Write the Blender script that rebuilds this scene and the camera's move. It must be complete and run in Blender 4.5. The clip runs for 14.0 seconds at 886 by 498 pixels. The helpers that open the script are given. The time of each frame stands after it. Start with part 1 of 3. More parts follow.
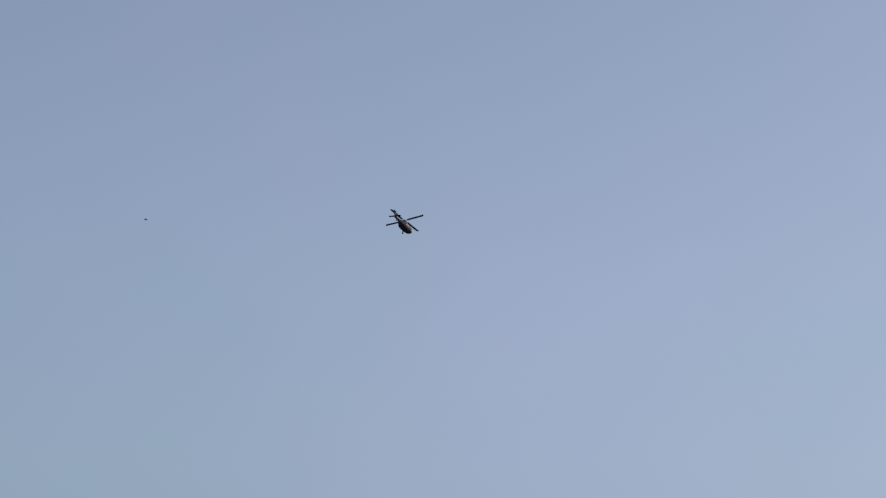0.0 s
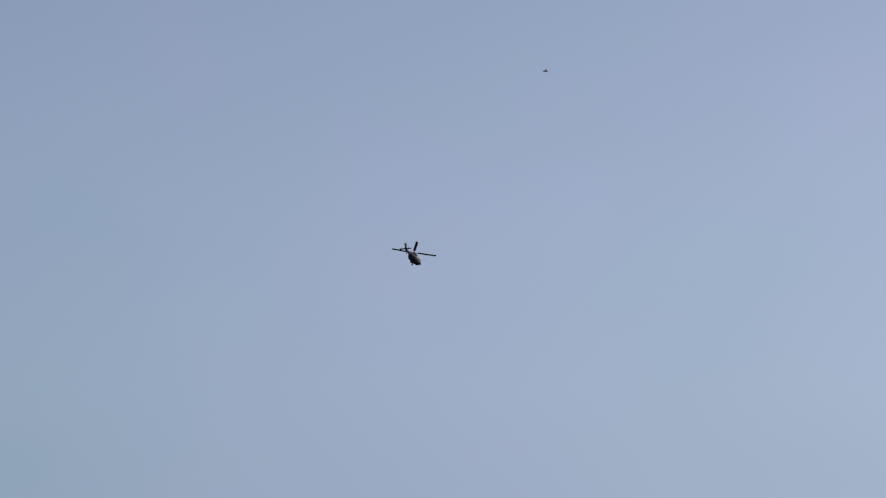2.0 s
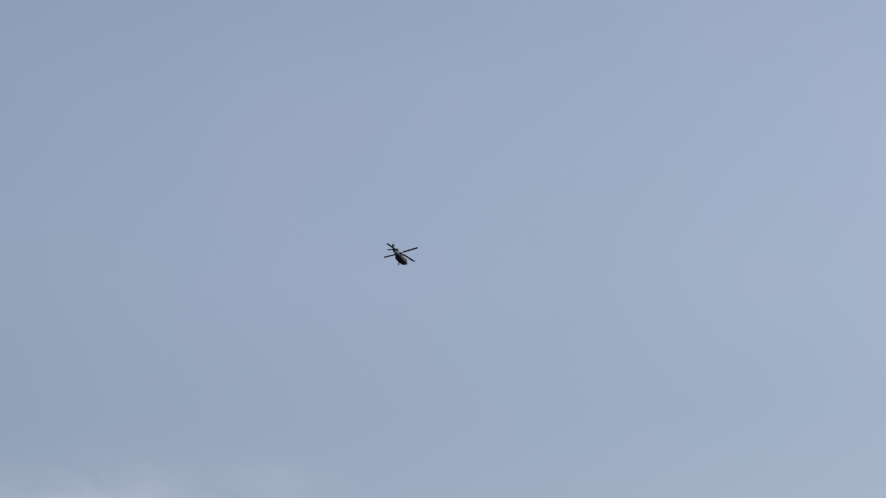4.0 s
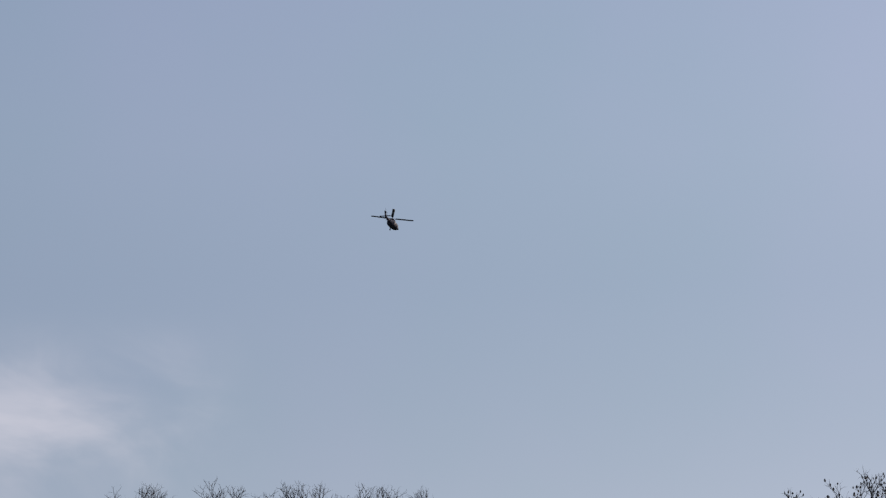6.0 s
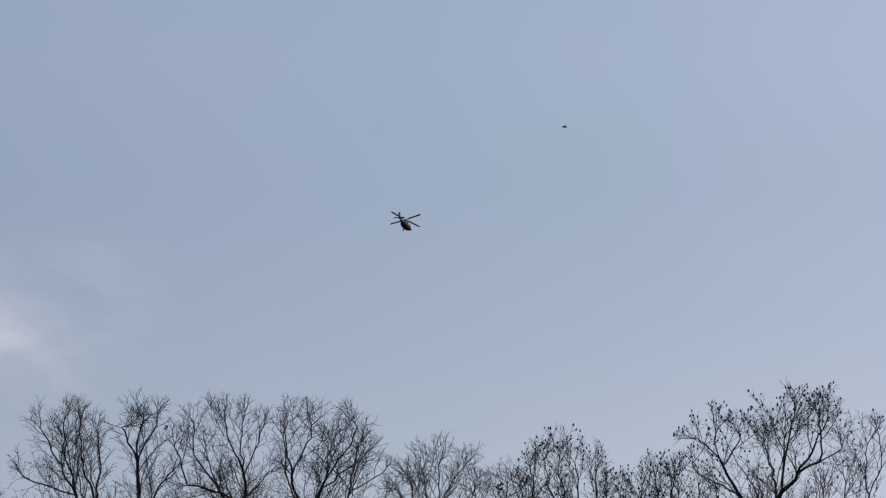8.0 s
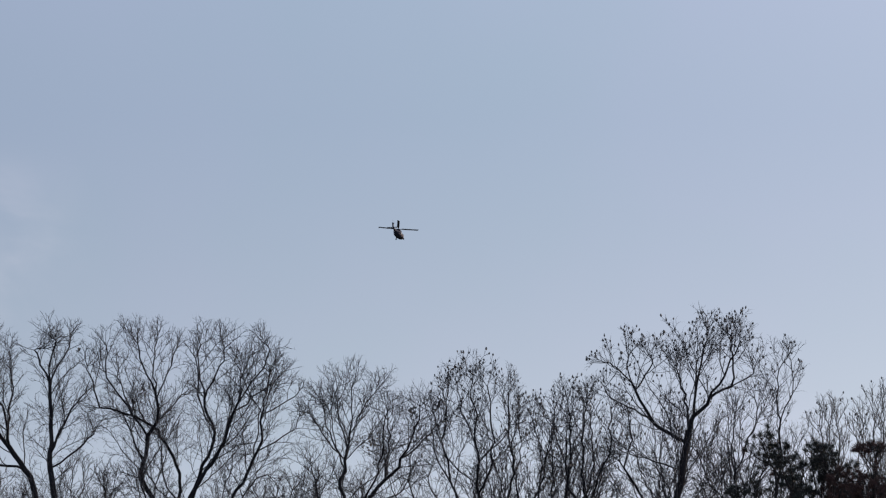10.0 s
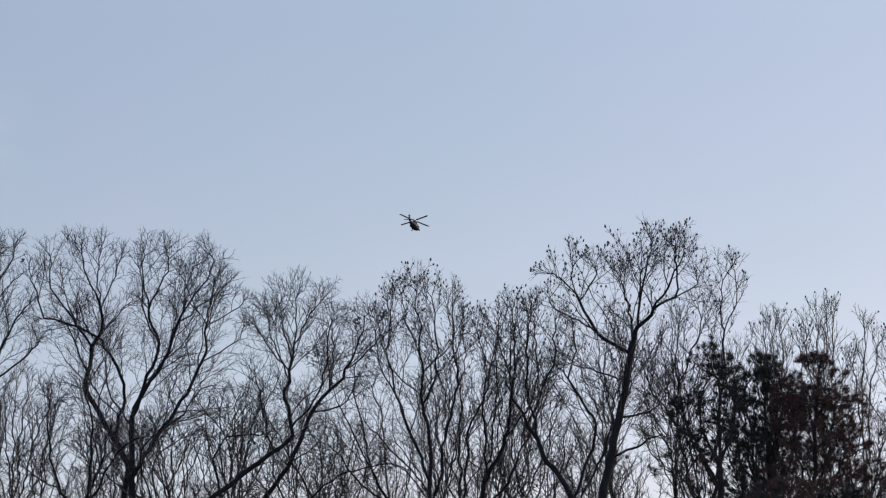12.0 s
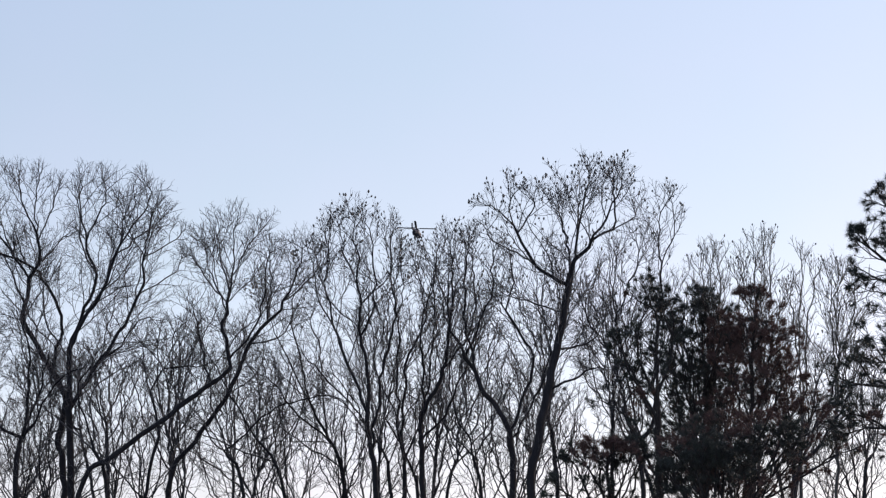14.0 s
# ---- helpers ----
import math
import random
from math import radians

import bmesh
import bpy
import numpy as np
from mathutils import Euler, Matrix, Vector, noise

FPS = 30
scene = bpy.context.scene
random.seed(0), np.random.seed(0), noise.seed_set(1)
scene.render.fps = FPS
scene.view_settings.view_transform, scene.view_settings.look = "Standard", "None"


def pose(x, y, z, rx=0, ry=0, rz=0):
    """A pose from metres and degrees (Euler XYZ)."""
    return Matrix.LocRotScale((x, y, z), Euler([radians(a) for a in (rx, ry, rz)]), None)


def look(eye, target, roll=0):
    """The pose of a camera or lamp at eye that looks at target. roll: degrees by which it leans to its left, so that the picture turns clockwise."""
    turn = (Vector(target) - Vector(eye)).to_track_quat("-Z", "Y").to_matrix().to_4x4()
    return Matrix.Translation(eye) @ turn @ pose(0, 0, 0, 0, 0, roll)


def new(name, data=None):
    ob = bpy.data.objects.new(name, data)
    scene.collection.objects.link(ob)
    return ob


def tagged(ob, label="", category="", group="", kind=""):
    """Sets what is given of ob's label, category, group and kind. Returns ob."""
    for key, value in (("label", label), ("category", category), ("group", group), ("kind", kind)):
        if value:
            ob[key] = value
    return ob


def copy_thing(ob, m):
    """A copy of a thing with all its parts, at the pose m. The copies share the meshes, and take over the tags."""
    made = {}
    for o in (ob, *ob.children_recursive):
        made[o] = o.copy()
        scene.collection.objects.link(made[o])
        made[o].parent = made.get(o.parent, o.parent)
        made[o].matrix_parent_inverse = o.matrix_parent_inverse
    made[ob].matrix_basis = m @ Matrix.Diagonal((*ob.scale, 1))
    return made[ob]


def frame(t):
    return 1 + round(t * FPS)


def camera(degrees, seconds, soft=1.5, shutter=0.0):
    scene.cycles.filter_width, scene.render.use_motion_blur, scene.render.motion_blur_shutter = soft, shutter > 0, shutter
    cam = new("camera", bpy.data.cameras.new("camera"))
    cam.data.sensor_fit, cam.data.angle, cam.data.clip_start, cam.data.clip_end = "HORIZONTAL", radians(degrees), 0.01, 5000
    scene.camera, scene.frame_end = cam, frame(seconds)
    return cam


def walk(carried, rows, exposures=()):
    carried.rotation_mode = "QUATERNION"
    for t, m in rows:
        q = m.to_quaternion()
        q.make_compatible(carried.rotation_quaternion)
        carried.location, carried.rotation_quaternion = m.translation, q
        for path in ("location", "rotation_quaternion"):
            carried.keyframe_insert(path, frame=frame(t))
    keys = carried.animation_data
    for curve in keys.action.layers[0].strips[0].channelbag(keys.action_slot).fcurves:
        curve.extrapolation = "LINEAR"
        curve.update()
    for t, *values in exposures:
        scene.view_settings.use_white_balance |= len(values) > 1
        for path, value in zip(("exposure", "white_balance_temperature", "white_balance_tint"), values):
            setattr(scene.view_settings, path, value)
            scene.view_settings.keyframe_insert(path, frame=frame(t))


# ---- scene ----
DEG = 13.0
EYE = (0.0, 0.0, 1.6)


def aim(az, el, roll=0.0):
    """A camera pose at the eye: degrees to the right of north, above the horizon, and of lean."""
    return pose(*EYE, 90 + el, 0, -az) @ pose(0, 0, 0, 0, 0, roll)


cam = camera(DEG, 14.0, soft=1.25)
PATH = [
    (0.0, -8.363, 15.159, 0.0), (0.5, -7.847, 14.721, 0.0), (1.0, -7.422, 14.430, 0.0), (1.5, -7.090, 14.207, 0.0),
    (2.0, -6.676, 14.017, 0.0), (2.5, -6.235, 13.819, 0.0), (3.0, -5.767, 13.449, 0.0), (3.2, -5.565, 13.234, 0.0),
    (5.3, -3.812, 11.350, 0.0), (5.5, -3.655, 11.120, 0.0), (6.0, -3.235, 10.568, 0.0), (6.5, -2.891, 10.165, 0.0),
    (7.0, -2.640, 9.837, -0.01), (7.5, -2.398, 9.547, -0.01), (8.0, -2.114, 9.238, -0.02), (10.3, -0.658, 7.940, 0.08),
    (10.5, -0.557, 7.816, 0.12), (11.0, -0.343, 7.435, 0.12), (11.5, -0.157, 7.076, 0.03), (12.0, 0.001, 6.800, -0.04),
    (12.5, 0.184, 6.584, -0.06), (13.0, 0.433, 6.335, -0.04), (13.5, 0.697, 6.045, -0.07), (14.0, 0.920, 5.796, -0.07),
]
EXPOSURES = [(0.0, 0.05), (3.0, 0.0), (5.5, -0.09), (8.0, -0.05), (10.5, 0.1), (12.0, 0.22), (13.0, 0.32), (14.0, 0.63)]
walk(cam, [(t, aim(a, e, r)) for t, a, e, r in PATH], EXPOSURES)

# ---- world and sun ----
SUN_AZ, SUN_EL = 55.0, 16.0
# factors on the clear sky's colour, by height (2.5 times the sine), and the cloud's own colour
HAZE = [(0.0, (0.52, 0.59, 1.1)), (0.13, (0.545, 0.558, 0.875)), (0.262, (0.475, 0.445, 0.56)), (0.435, (0.495, 0.476, 0.534)), (0.52, (0.60, 0.546, 0.59)), (0.65, (0.69, 0.602, 0.64)), (0.85, (0.69, 0.602, 0.625))]
CLOUD = (3.5, 3.43, 3.85)


def ramp(nt, stops):
    node = nt.nodes.new("ShaderNodeValToRGB")
    els = node.color_ramp.elements
    els[0].position, els[0].color = stops[0][0], (*stops[0][1], 1)
    els[1].position, els[1].color = stops[-1][0], (*stops[-1][1], 1)
    for p, c in stops[1:-1]:
        els.new(p).color = (*c, 1)
    return node


def build_world():
    world = bpy.data.worlds.new("sky")
    scene.world = world
    world.use_nodes = True
    nt = world.node_tree
    nt.nodes.clear()

    def node(kind, **inputs):
        n = nt.nodes.new(kind)
        for key, value in inputs.items():
            n.inputs[key].default_value = value
        return n

    def math_node(op, a, b=None, c=None):
        n = nt.nodes.new("ShaderNodeMath")
        n.operation = op
        for k, v in enumerate((a, b, c)):
            if v is None:
                continue
            if isinstance(v, (int, float)):
                n.inputs[k].default_value = v
            else:
                nt.links.new(v, n.inputs[k])
        return n.outputs[0]

    def step(value, lo, hi):
        n = nt.nodes.new("ShaderNodeMapRange")
        n.interpolation_type = "SMOOTHSTEP"
        n.inputs["From Min"].default_value, n.inputs["From Max"].default_value = lo, hi
        nt.links.new(value, n.inputs[0])
        return n.outputs[0]

    def mix(kind, fac, a, b):
        n = nt.nodes.new("ShaderNodeMix")
        n.data_type, n.blend_type = "RGBA", kind
        for k, v in ((0, fac), (6, a), (7, b)):
            if isinstance(v, (int, float)):
                n.inputs[k].default_value = v
            elif isinstance(v, tuple):
                n.inputs[k].default_value = (*v, 1)
            else:
                nt.links.new(v, n.inputs[k])
        return n.outputs[2]

    out = node("ShaderNodeOutputWorld")
    bg = node("ShaderNodeBackground", Strength=0.2)
    sky = nt.nodes.new("ShaderNodeTexSky")
    sky.sky_type = "NISHITA"
    sky.sun_disc = False
    sky.sun_elevation = radians(SUN_EL)
    sky.sun_rotation = radians(SUN_AZ)
    sky.air_density, sky.dust_density, sky.ozone_density = 1.0, 1.0, 1.0
    tc = nt.nodes.new("ShaderNodeTexCoord")
    xyz = nt.nodes.new("ShaderNodeSeparateXYZ")
    nt.links.new(tc.outputs["Generated"], xyz.inputs[0])
    # a thin high veil of haze shifts the clear sky's colour with height
    r = ramp(nt, HAZE)
    r.color_ramp.interpolation = "B_SPLINE"
    nt.links.new(math_node("MULTIPLY", xyz.outputs[2], 2.5), r.inputs[0])
    hazy = mix("MULTIPLY", 1.0, sky.outputs[0], r.outputs[0])
    # faint unevenness of the veil
    uneven = node("ShaderNodeTexNoise", Scale=9.0, Detail=3.0)
    nt.links.new(tc.outputs["Generated"], uneven.inputs["Vector"])
    tint = ramp(nt, [(0.35, (0.965, 0.995, 0.98)), (0.65, (1.03, 1.0, 1.02))])
    nt.links.new(uneven.outputs[0], tint.inputs[0])
    hazy = mix("MULTIPLY", 1.0, hazy, tint.outputs[0])
    # a bank of thin cloud low in the north-west
    az = math_node("ARCTAN2", xyz.outputs[0], xyz.outputs[1])
    uv = nt.nodes.new("ShaderNodeCombineXYZ")
    nt.links.new(math_node("MULTIPLY", math_node("SUBTRACT", az, radians(0.7)), 24.0), uv.inputs[0])
    nt.links.new(math_node("MULTIPLY", math_node("ADD", xyz.outputs[2], math_node("MULTIPLY", az, 0.3)), 38.0), uv.inputs[1])
    wisps = node("ShaderNodeTexNoise", Scale=1.0, Detail=5.0, Roughness=0.52, Distortion=0.5)
    nt.links.new(uv.outputs[0], wisps.inputs["Vector"])
    bank = math_node("MULTIPLY", step(az, radians(-5.6), radians(-8.6)), step(xyz.outputs[2], math.sin(radians(9.7)), math.sin(radians(8.5))))
    bank = math_node("MULTIPLY", bank, step(xyz.outputs[2], math.sin(radians(6.0)), math.sin(radians(7.7))))
    # its thickest part, round about 9.4 degrees west and 8.1 high
    du = math_node("DIVIDE", math_node("SUBTRACT", az, radians(-9.6)), radians(1.2))
    dv = math_node("DIVIDE", math_node("SUBTRACT", xyz.outputs[2], math.sin(radians(8.0))), radians(0.36))
    core = step(math_node("ADD", math_node("MULTIPLY", du, du), math_node("MULTIPLY", dv, dv)), 2.2, 0.0)
    thick = math_node("ADD", wisps.outputs[0], math_node("MULTIPLY", core, 0.06))
    veil = math_node("MULTIPLY", math_node("MULTIPLY", bank, 0.85), step(thick, 0.3, 0.95))
    clouded = mix("MIX", veil, hazy, CLOUD)
    nt.links.new(clouded, bg.inputs[0])
    nt.links.new(bg.outputs[0], out.inputs[0])


build_world()
sun_data = bpy.data.lights.new("sun", "SUN")
sun_data.energy, sun_data.angle, sun_data.color = 0.6, radians(10.0), (1.0, 0.93, 0.85)
sun = new("sun", sun_data)
sun.matrix_world = look((0, 0, 60), (-math.sin(radians(SUN_AZ)) * 100, -math.cos(radians(SUN_AZ)) * 100, 60 - 100 * math.tan(radians(SUN_EL))))


# ---- materials ----
def surface(name, stops, scale, rough=0.8, metallic=0.0, bump=0.0, stretch=(1, 1, 1), fine=6.0, island=0.0, coat=0.0):
    """A material with two scales of noise for its colour, roughness that varies with it, and fine relief."""
    m = bpy.data.materials.new(name)
    m.use_nodes = True
    nt = m.node_tree
    b = nt.nodes["Principled BSDF"]
    tc = nt.nodes.new("ShaderNodeTexCoord")
    mp = nt.nodes.new("ShaderNodeMapping")
    mp.inputs["Scale"].default_value = stretch
    nt.links.new(tc.outputs["Object"], mp.inputs[0])
    big, small = nt.nodes.new("ShaderNodeTexNoise"), nt.nodes.new("ShaderNodeTexNoise")
    for n, s in ((big, scale), (small, scale * fine)):
        n.inputs["Scale"].default_value = s
        n.inputs["Detail"].default_value = 5
        nt.links.new(mp.outputs[0], n.inputs["Vector"])
    mix = nt.nodes.new("ShaderNodeMath")
    mix.operation = "MULTIPLY_ADD"
    mix.inputs[1].default_value = 0.45
    nt.links.new(small.outputs[0], mix.inputs[0])
    half = nt.nodes.new("ShaderNodeMath")
    half.operation = "MULTIPLY"
    half.inputs[1].default_value = 0.55
    nt.links.new(big.outputs[0], half.inputs[0])
    nt.links.new(half.outputs[0], mix.inputs[2])
    value = mix.outputs[0]
    if island:
        geo = nt.nodes.new("ShaderNodeNewGeometry")
        add = nt.nodes.new("ShaderNodeMath")
        add.operation = "MULTIPLY_ADD"
        add.inputs[1].default_value = island
        sub = nt.nodes.new("ShaderNodeMath")
        sub.operation = "SUBTRACT"
        sub.inputs[1].default_value = island / 2
        nt.links.new(geo.outputs["Random Per Island"], add.inputs[0])
        nt.links.new(value, sub.inputs[0])
        nt.links.new(sub.outputs[0], add.inputs[2])
        value = add.outputs[0]
    r = ramp(nt, stops)
    nt.links.new(value, r.inputs[0])
    nt.links.new(r.outputs[0], b.inputs["Base Color"])
    rr = nt.nodes.new("ShaderNodeMapRange")
    rr.inputs["To Min"].default_value, rr.inputs["To Max"].default_value = max(0.02, rough - 0.1), min(1, rough + 0.1)
    nt.links.new(small.outputs[0], rr.inputs[0])
    nt.links.new(rr.outputs[0], b.inputs["Roughness"])
    b.inputs["Metallic"].default_value = metallic
    b.inputs["Coat Weight"].default_value = coat
    if bump:
        bn = nt.nodes.new("ShaderNodeBump")
        bn.inputs["Strength"].default_value = bump
        bn.inputs["Distance"].default_value = 0.02
        nt.links.new(small.outputs[0], bn.inputs["Height"])
        nt.links.new(bn.outputs[0], b.inputs["Normal"])
    return m


BARK = surface("grey_brown_bark", [(0.3, (0.012, 0.010, 0.012)), (0.5, (0.024, 0.020, 0.022)), (0.7, (0.05, 0.043, 0.045))], 5, 0.9, bump=0.6, stretch=(1, 1, 0.25))
BARK_PALE = surface("pale_grey_bark", [(0.3, (0.08, 0.07, 0.06)), (0.5, (0.14, 0.125, 0.11)), (0.7, (0.22, 0.2, 0.175))], 5, 0.9, bump=0.6, stretch=(1, 1, 0.25))
TWIG = surface("twig_bark", [(0.25, (0.032, 0.028, 0.03)), (0.5, (0.062, 0.056, 0.058)), (0.75, (0.12, 0.11, 0.112))], 1.2, 0.85, island=0.35)
TWIG_PALE = surface("pale_twig_bark", [(0.25, (0.09, 0.075, 0.062)), (0.5, (0.15, 0.13, 0.11)), (0.75, (0.24, 0.215, 0.185))], 1.2, 0.85, island=0.35)
SEED = surface("dry_seed_head", [(0.3, (0.14, 0.12, 0.105)), (0.6, (0.24, 0.215, 0.19)), (0.75, (0.36, 0.33, 0.3))], 3, 0.9, island=0.4)
NEEDLE = surface("pine_needles", [(0.25, (0.026, 0.028, 0.022)), (0.5, (0.046, 0.05, 0.038)), (0.75, (0.08, 0.084, 0.064))], 0.7, 0.5, island=0.4)
NEEDLE_BROWN = surface("dead_pine_needles", [(0.25, (0.085, 0.045, 0.036)), (0.5, (0.15, 0.083, 0.066)), (0.75, (0.22, 0.125, 0.1))], 0.9, 0.75, island=0.4)
PINE_BARK = surface("pine_bark", [(0.3, (0.022, 0.018, 0.017)), (0.5, (0.04, 0.032, 0.029)), (0.7, (0.075, 0.06, 0.052))], 6, 0.92, bump=0.8, stretch=(1, 1, 0.4))
GRASS = surface("winter_grass", [(0.3, (0.035, 0.04, 0.024)), (0.5, (0.065, 0.066, 0.044)), (0.7, (0.11, 0.1, 0.072))], 0.15, 0.95, bump=0.4, fine=30)
HULL_PAINT = surface("matt_dark_grey_paint", [(0.3, (0.033, 0.036, 0.06)), (0.5, (0.048, 0.052, 0.086)), (0.7, (0.068, 0.073, 0.118))], 0.8, 0.7, bump=0.1)
BLADE_PAINT = surface("blade_grey_paint", [(0.3, (0.022, 0.023, 0.026)), (0.5, (0.035, 0.036, 0.04)), (0.7, (0.05, 0.052, 0.056))], 1.5, 0.45, bump=0.05)
RUBBER = surface("tyre_rubber", [(0.3, (0.015, 0.015, 0.015)), (0.7, (0.035, 0.035, 0.034))], 8, 0.85)
STEEL = surface("worn_dark_steel", [(0.3, (0.09, 0.09, 0.09)), (0.7, (0.2, 0.2, 0.2))], 3, 0.5, metallic=0.7)
GLAZING = surface("dark_cockpit_glazing", [(0.3, (0.012, 0.014, 0.016)), (0.7, (0.02, 0.023, 0.026))], 2, 0.12, coat=0.5)
GALV = surface("galvanised_steel", [(0.3, (0.25, 0.26, 0.27)), (0.5, (0.36, 0.37, 0.38)), (0.7, (0.48, 0.49, 0.5))], 2, 0.5, metallic=0.5)
DARK_METAL = surface("dark_painted_metal", [(0.3, (0.03, 0.03, 0.033)), (0.7, (0.06, 0.06, 0.064))], 4, 0.6)
SHELL = surface("insect_shell", [(0.3, (0.02, 0.019, 0.018)), (0.7, (0.06, 0.055, 0.05))], 20, 0.8)


# ---- mesh helpers ----
def mesh_object(name, verts, faces, material, parent=None, label="", smooth=True):
    me = bpy.data.meshes.new(name)
    me.from_pydata(verts, [], faces)
    me.materials.append(material)
    if smooth:
        me.polygons.foreach_set("use_smooth", [True] * len(me.polygons))
    me.update()
    ob = new(name, me)
    if parent:
        ob.parent = parent
    if label:
        ob["label"] = label
    return ob


def part(name, bm, material, parent=None, label="", smooth=True):
    bmesh.ops.recalc_face_normals(bm, faces=bm.faces)
    me = bpy.data.meshes.new(name)
    bm.to_mesh(me)
    bm.free()
    me.materials.append(material)
    if smooth:
        me.polygons.foreach_set("use_smooth", [True] * len(me.polygons))
    ob = new(name, me)
    if parent:
        ob.parent = parent
    if label:
        ob["label"] = label
    return ob


def tube(verts, faces, pts, radii, sides):
    """Adds a tapered tube along pts, closed at both ends, to the lists."""
    base = len(verts)
    n = len(pts)
    ref = Vector((0.31, 0.95, 0.05))
    for i in range(n):
        d = pts[min(i + 1, n - 1)] - pts[max(i - 1, 0)]
        u = d.cross(ref)
        if u.length < 1e-6:
            u = d.cross(Vector((1, 0, 0)))
        u.normalize()
        v = d.cross(u).normalized()
        for k in range(sides):
            a = 2 * math.pi * k / sides
            q = pts[i] + (u * math.cos(a) + v * math.sin(a)) * radii[i]
            verts.append((q.x, q.y, q.z))
    for i in range(n - 1):
        for k in range(sides):
            k2 = (k + 1) % sides
            faces.append((base + i * sides + k, base + i * sides + k2, base + (i + 1) * sides + k2, base + (i + 1) * sides + k))
    faces.append(tuple(base + k for k in reversed(range(sides))))
    faces.append(tuple(base + (n - 1) * sides + k for k in range(sides)))


def loft(bm, rings, cap=True):
    made = [[bm.verts.new(p) for p in ring] for ring in rings]
    n = len(made[0])
    for a, b in zip(made, made[1:]):
        for k in range(n):
            bm.faces.new((a[k], a[(k + 1) % n], b[(k + 1) % n], b[k]))
    if cap:
        bm.faces.new(list(reversed(made[0])))
        bm.faces.new(made[-1])


def box(bm, cx, cy, cz, sx, sy, sz, bevel=0.0, m=None):
    r = bmesh.ops.create_cube(bm, size=1.0)
    vs = r["verts"]
    bmesh.ops.scale(bm, vec=(sx, sy, sz), verts=vs)
    if m is not None:
        bmesh.ops.transform(bm, matrix=m, verts=vs)
    bmesh.ops.translate(bm, vec=(cx, cy, cz), verts=vs)
    if bevel:
        es = {e for v in vs for e in v.link_edges}
        bmesh.ops.bevel(bm, geom=list(es), offset=bevel, segments=2, affect="EDGES", profile=0.6)


def cyl(bm, p0, p1, r0, r1, sides=12):
    p0, p1 = Vector(p0), Vector(p1)
    d = p1 - p0
    m = Matrix.Translation((p0 + p1) / 2) @ d.to_track_quat("Z", "Y").to_matrix().to_4x4()
    bmesh.ops.create_cone(bm, cap_ends=True, segments=sides, radius1=r0, radius2=r1, depth=d.length, matrix=m)


# ---- ground ----
def build_ground():
    n, half = 60, 4900.0
    verts, faces = [], []
    for j in range(n + 1):
        for i in range(n + 1):
            u, v = 2 * i / n - 1, 2 * j / n - 1
            x, y = half * u * abs(u) ** 1.5, half * v * abs(v) ** 1.5
            flat = min(1.0, math.hypot(x, y) / 900)
            verts.append((x, y, -0.0 + 1.2 * flat * noise.noise((x * 0.004, y * 0.004, 0.3))))
    for j in range(n):
        for i in range(n):
            a = j * (n + 1) + i
            faces.append((a, a + 1, a + n + 2, a + n + 1))
    g = mesh_object("ground", verts, faces, GRASS)
    tagged(g, "dull winter grassland reaching to the horizon", "ground", kind="structure")


build_ground()


# ---- trees ----
UP = Vector((0, 0, 1))


def spot(az, dist, z=0.0):
    return Vector((dist * math.sin(radians(az)), dist * math.cos(radians(az)), z))


def bend(rng, d, angle, turn=None):
    """The direction d turned by angle, towards a random side or the one named by turn."""
    a = d.orthogonal().normalized()
    b = d.cross(a)
    t = rng.uniform(0, 6.2832) if turn is None else turn
    return (d * math.cos(angle) + (a * math.cos(t) + b * math.sin(t)) * math.sin(angle)).normalized()


def needle_tuft(rng, v, f, p, d, size):
    """A brush of thin needles round the shoot's end."""
    for _ in range(80):
        q = (d * rng.uniform(-0.3, 0.8) + Vector((rng.gauss(0, 0.6), rng.gauss(0, 0.6), rng.gauss(0, 0.5)))).normalized()
        root = p - d * rng.uniform(0, size * 0.45)
        side = q.cross(Vector((rng.uniform(-1, 1), rng.uniform(-1, 1), rng.uniform(-1, 1)))).normalized() * 0.006
        tip = root + q * size * rng.uniform(0.6, 1.1)
        b = len(v)
        v.extend((tuple(root - side), tuple(root + side), tuple(tip)))
        f.append((b, b + 1, b + 2))


def smooth_path(rng, pts, step, wobble):
    """Points along a smooth line through pts, a step apart, with a slow natural wander."""
    ext = [pts[0] * 2 - pts[1]] + list(pts) + [pts[-1] * 2 - pts[-2]]
    out, wig = [], Vector((0, 0, 0))
    for a, b, c, d in zip(ext, ext[1:], ext[2:], ext[3:]):
        n = max(2, int((c - b).length / step))
        for i in range(n):
            t = (i + 1) / n
            q = 0.5 * (2 * b + (c - a) * t + (2 * a - 5 * b + 4 * c - d) * t * t + (3 * b - a - 3 * c + d) * t ** 3)
            wig = wig * 0.8 + Vector((rng.gauss(0, wobble), rng.gauss(0, wobble), rng.gauss(0, wobble * 0.6)))
            out.append(q + wig)
    return out


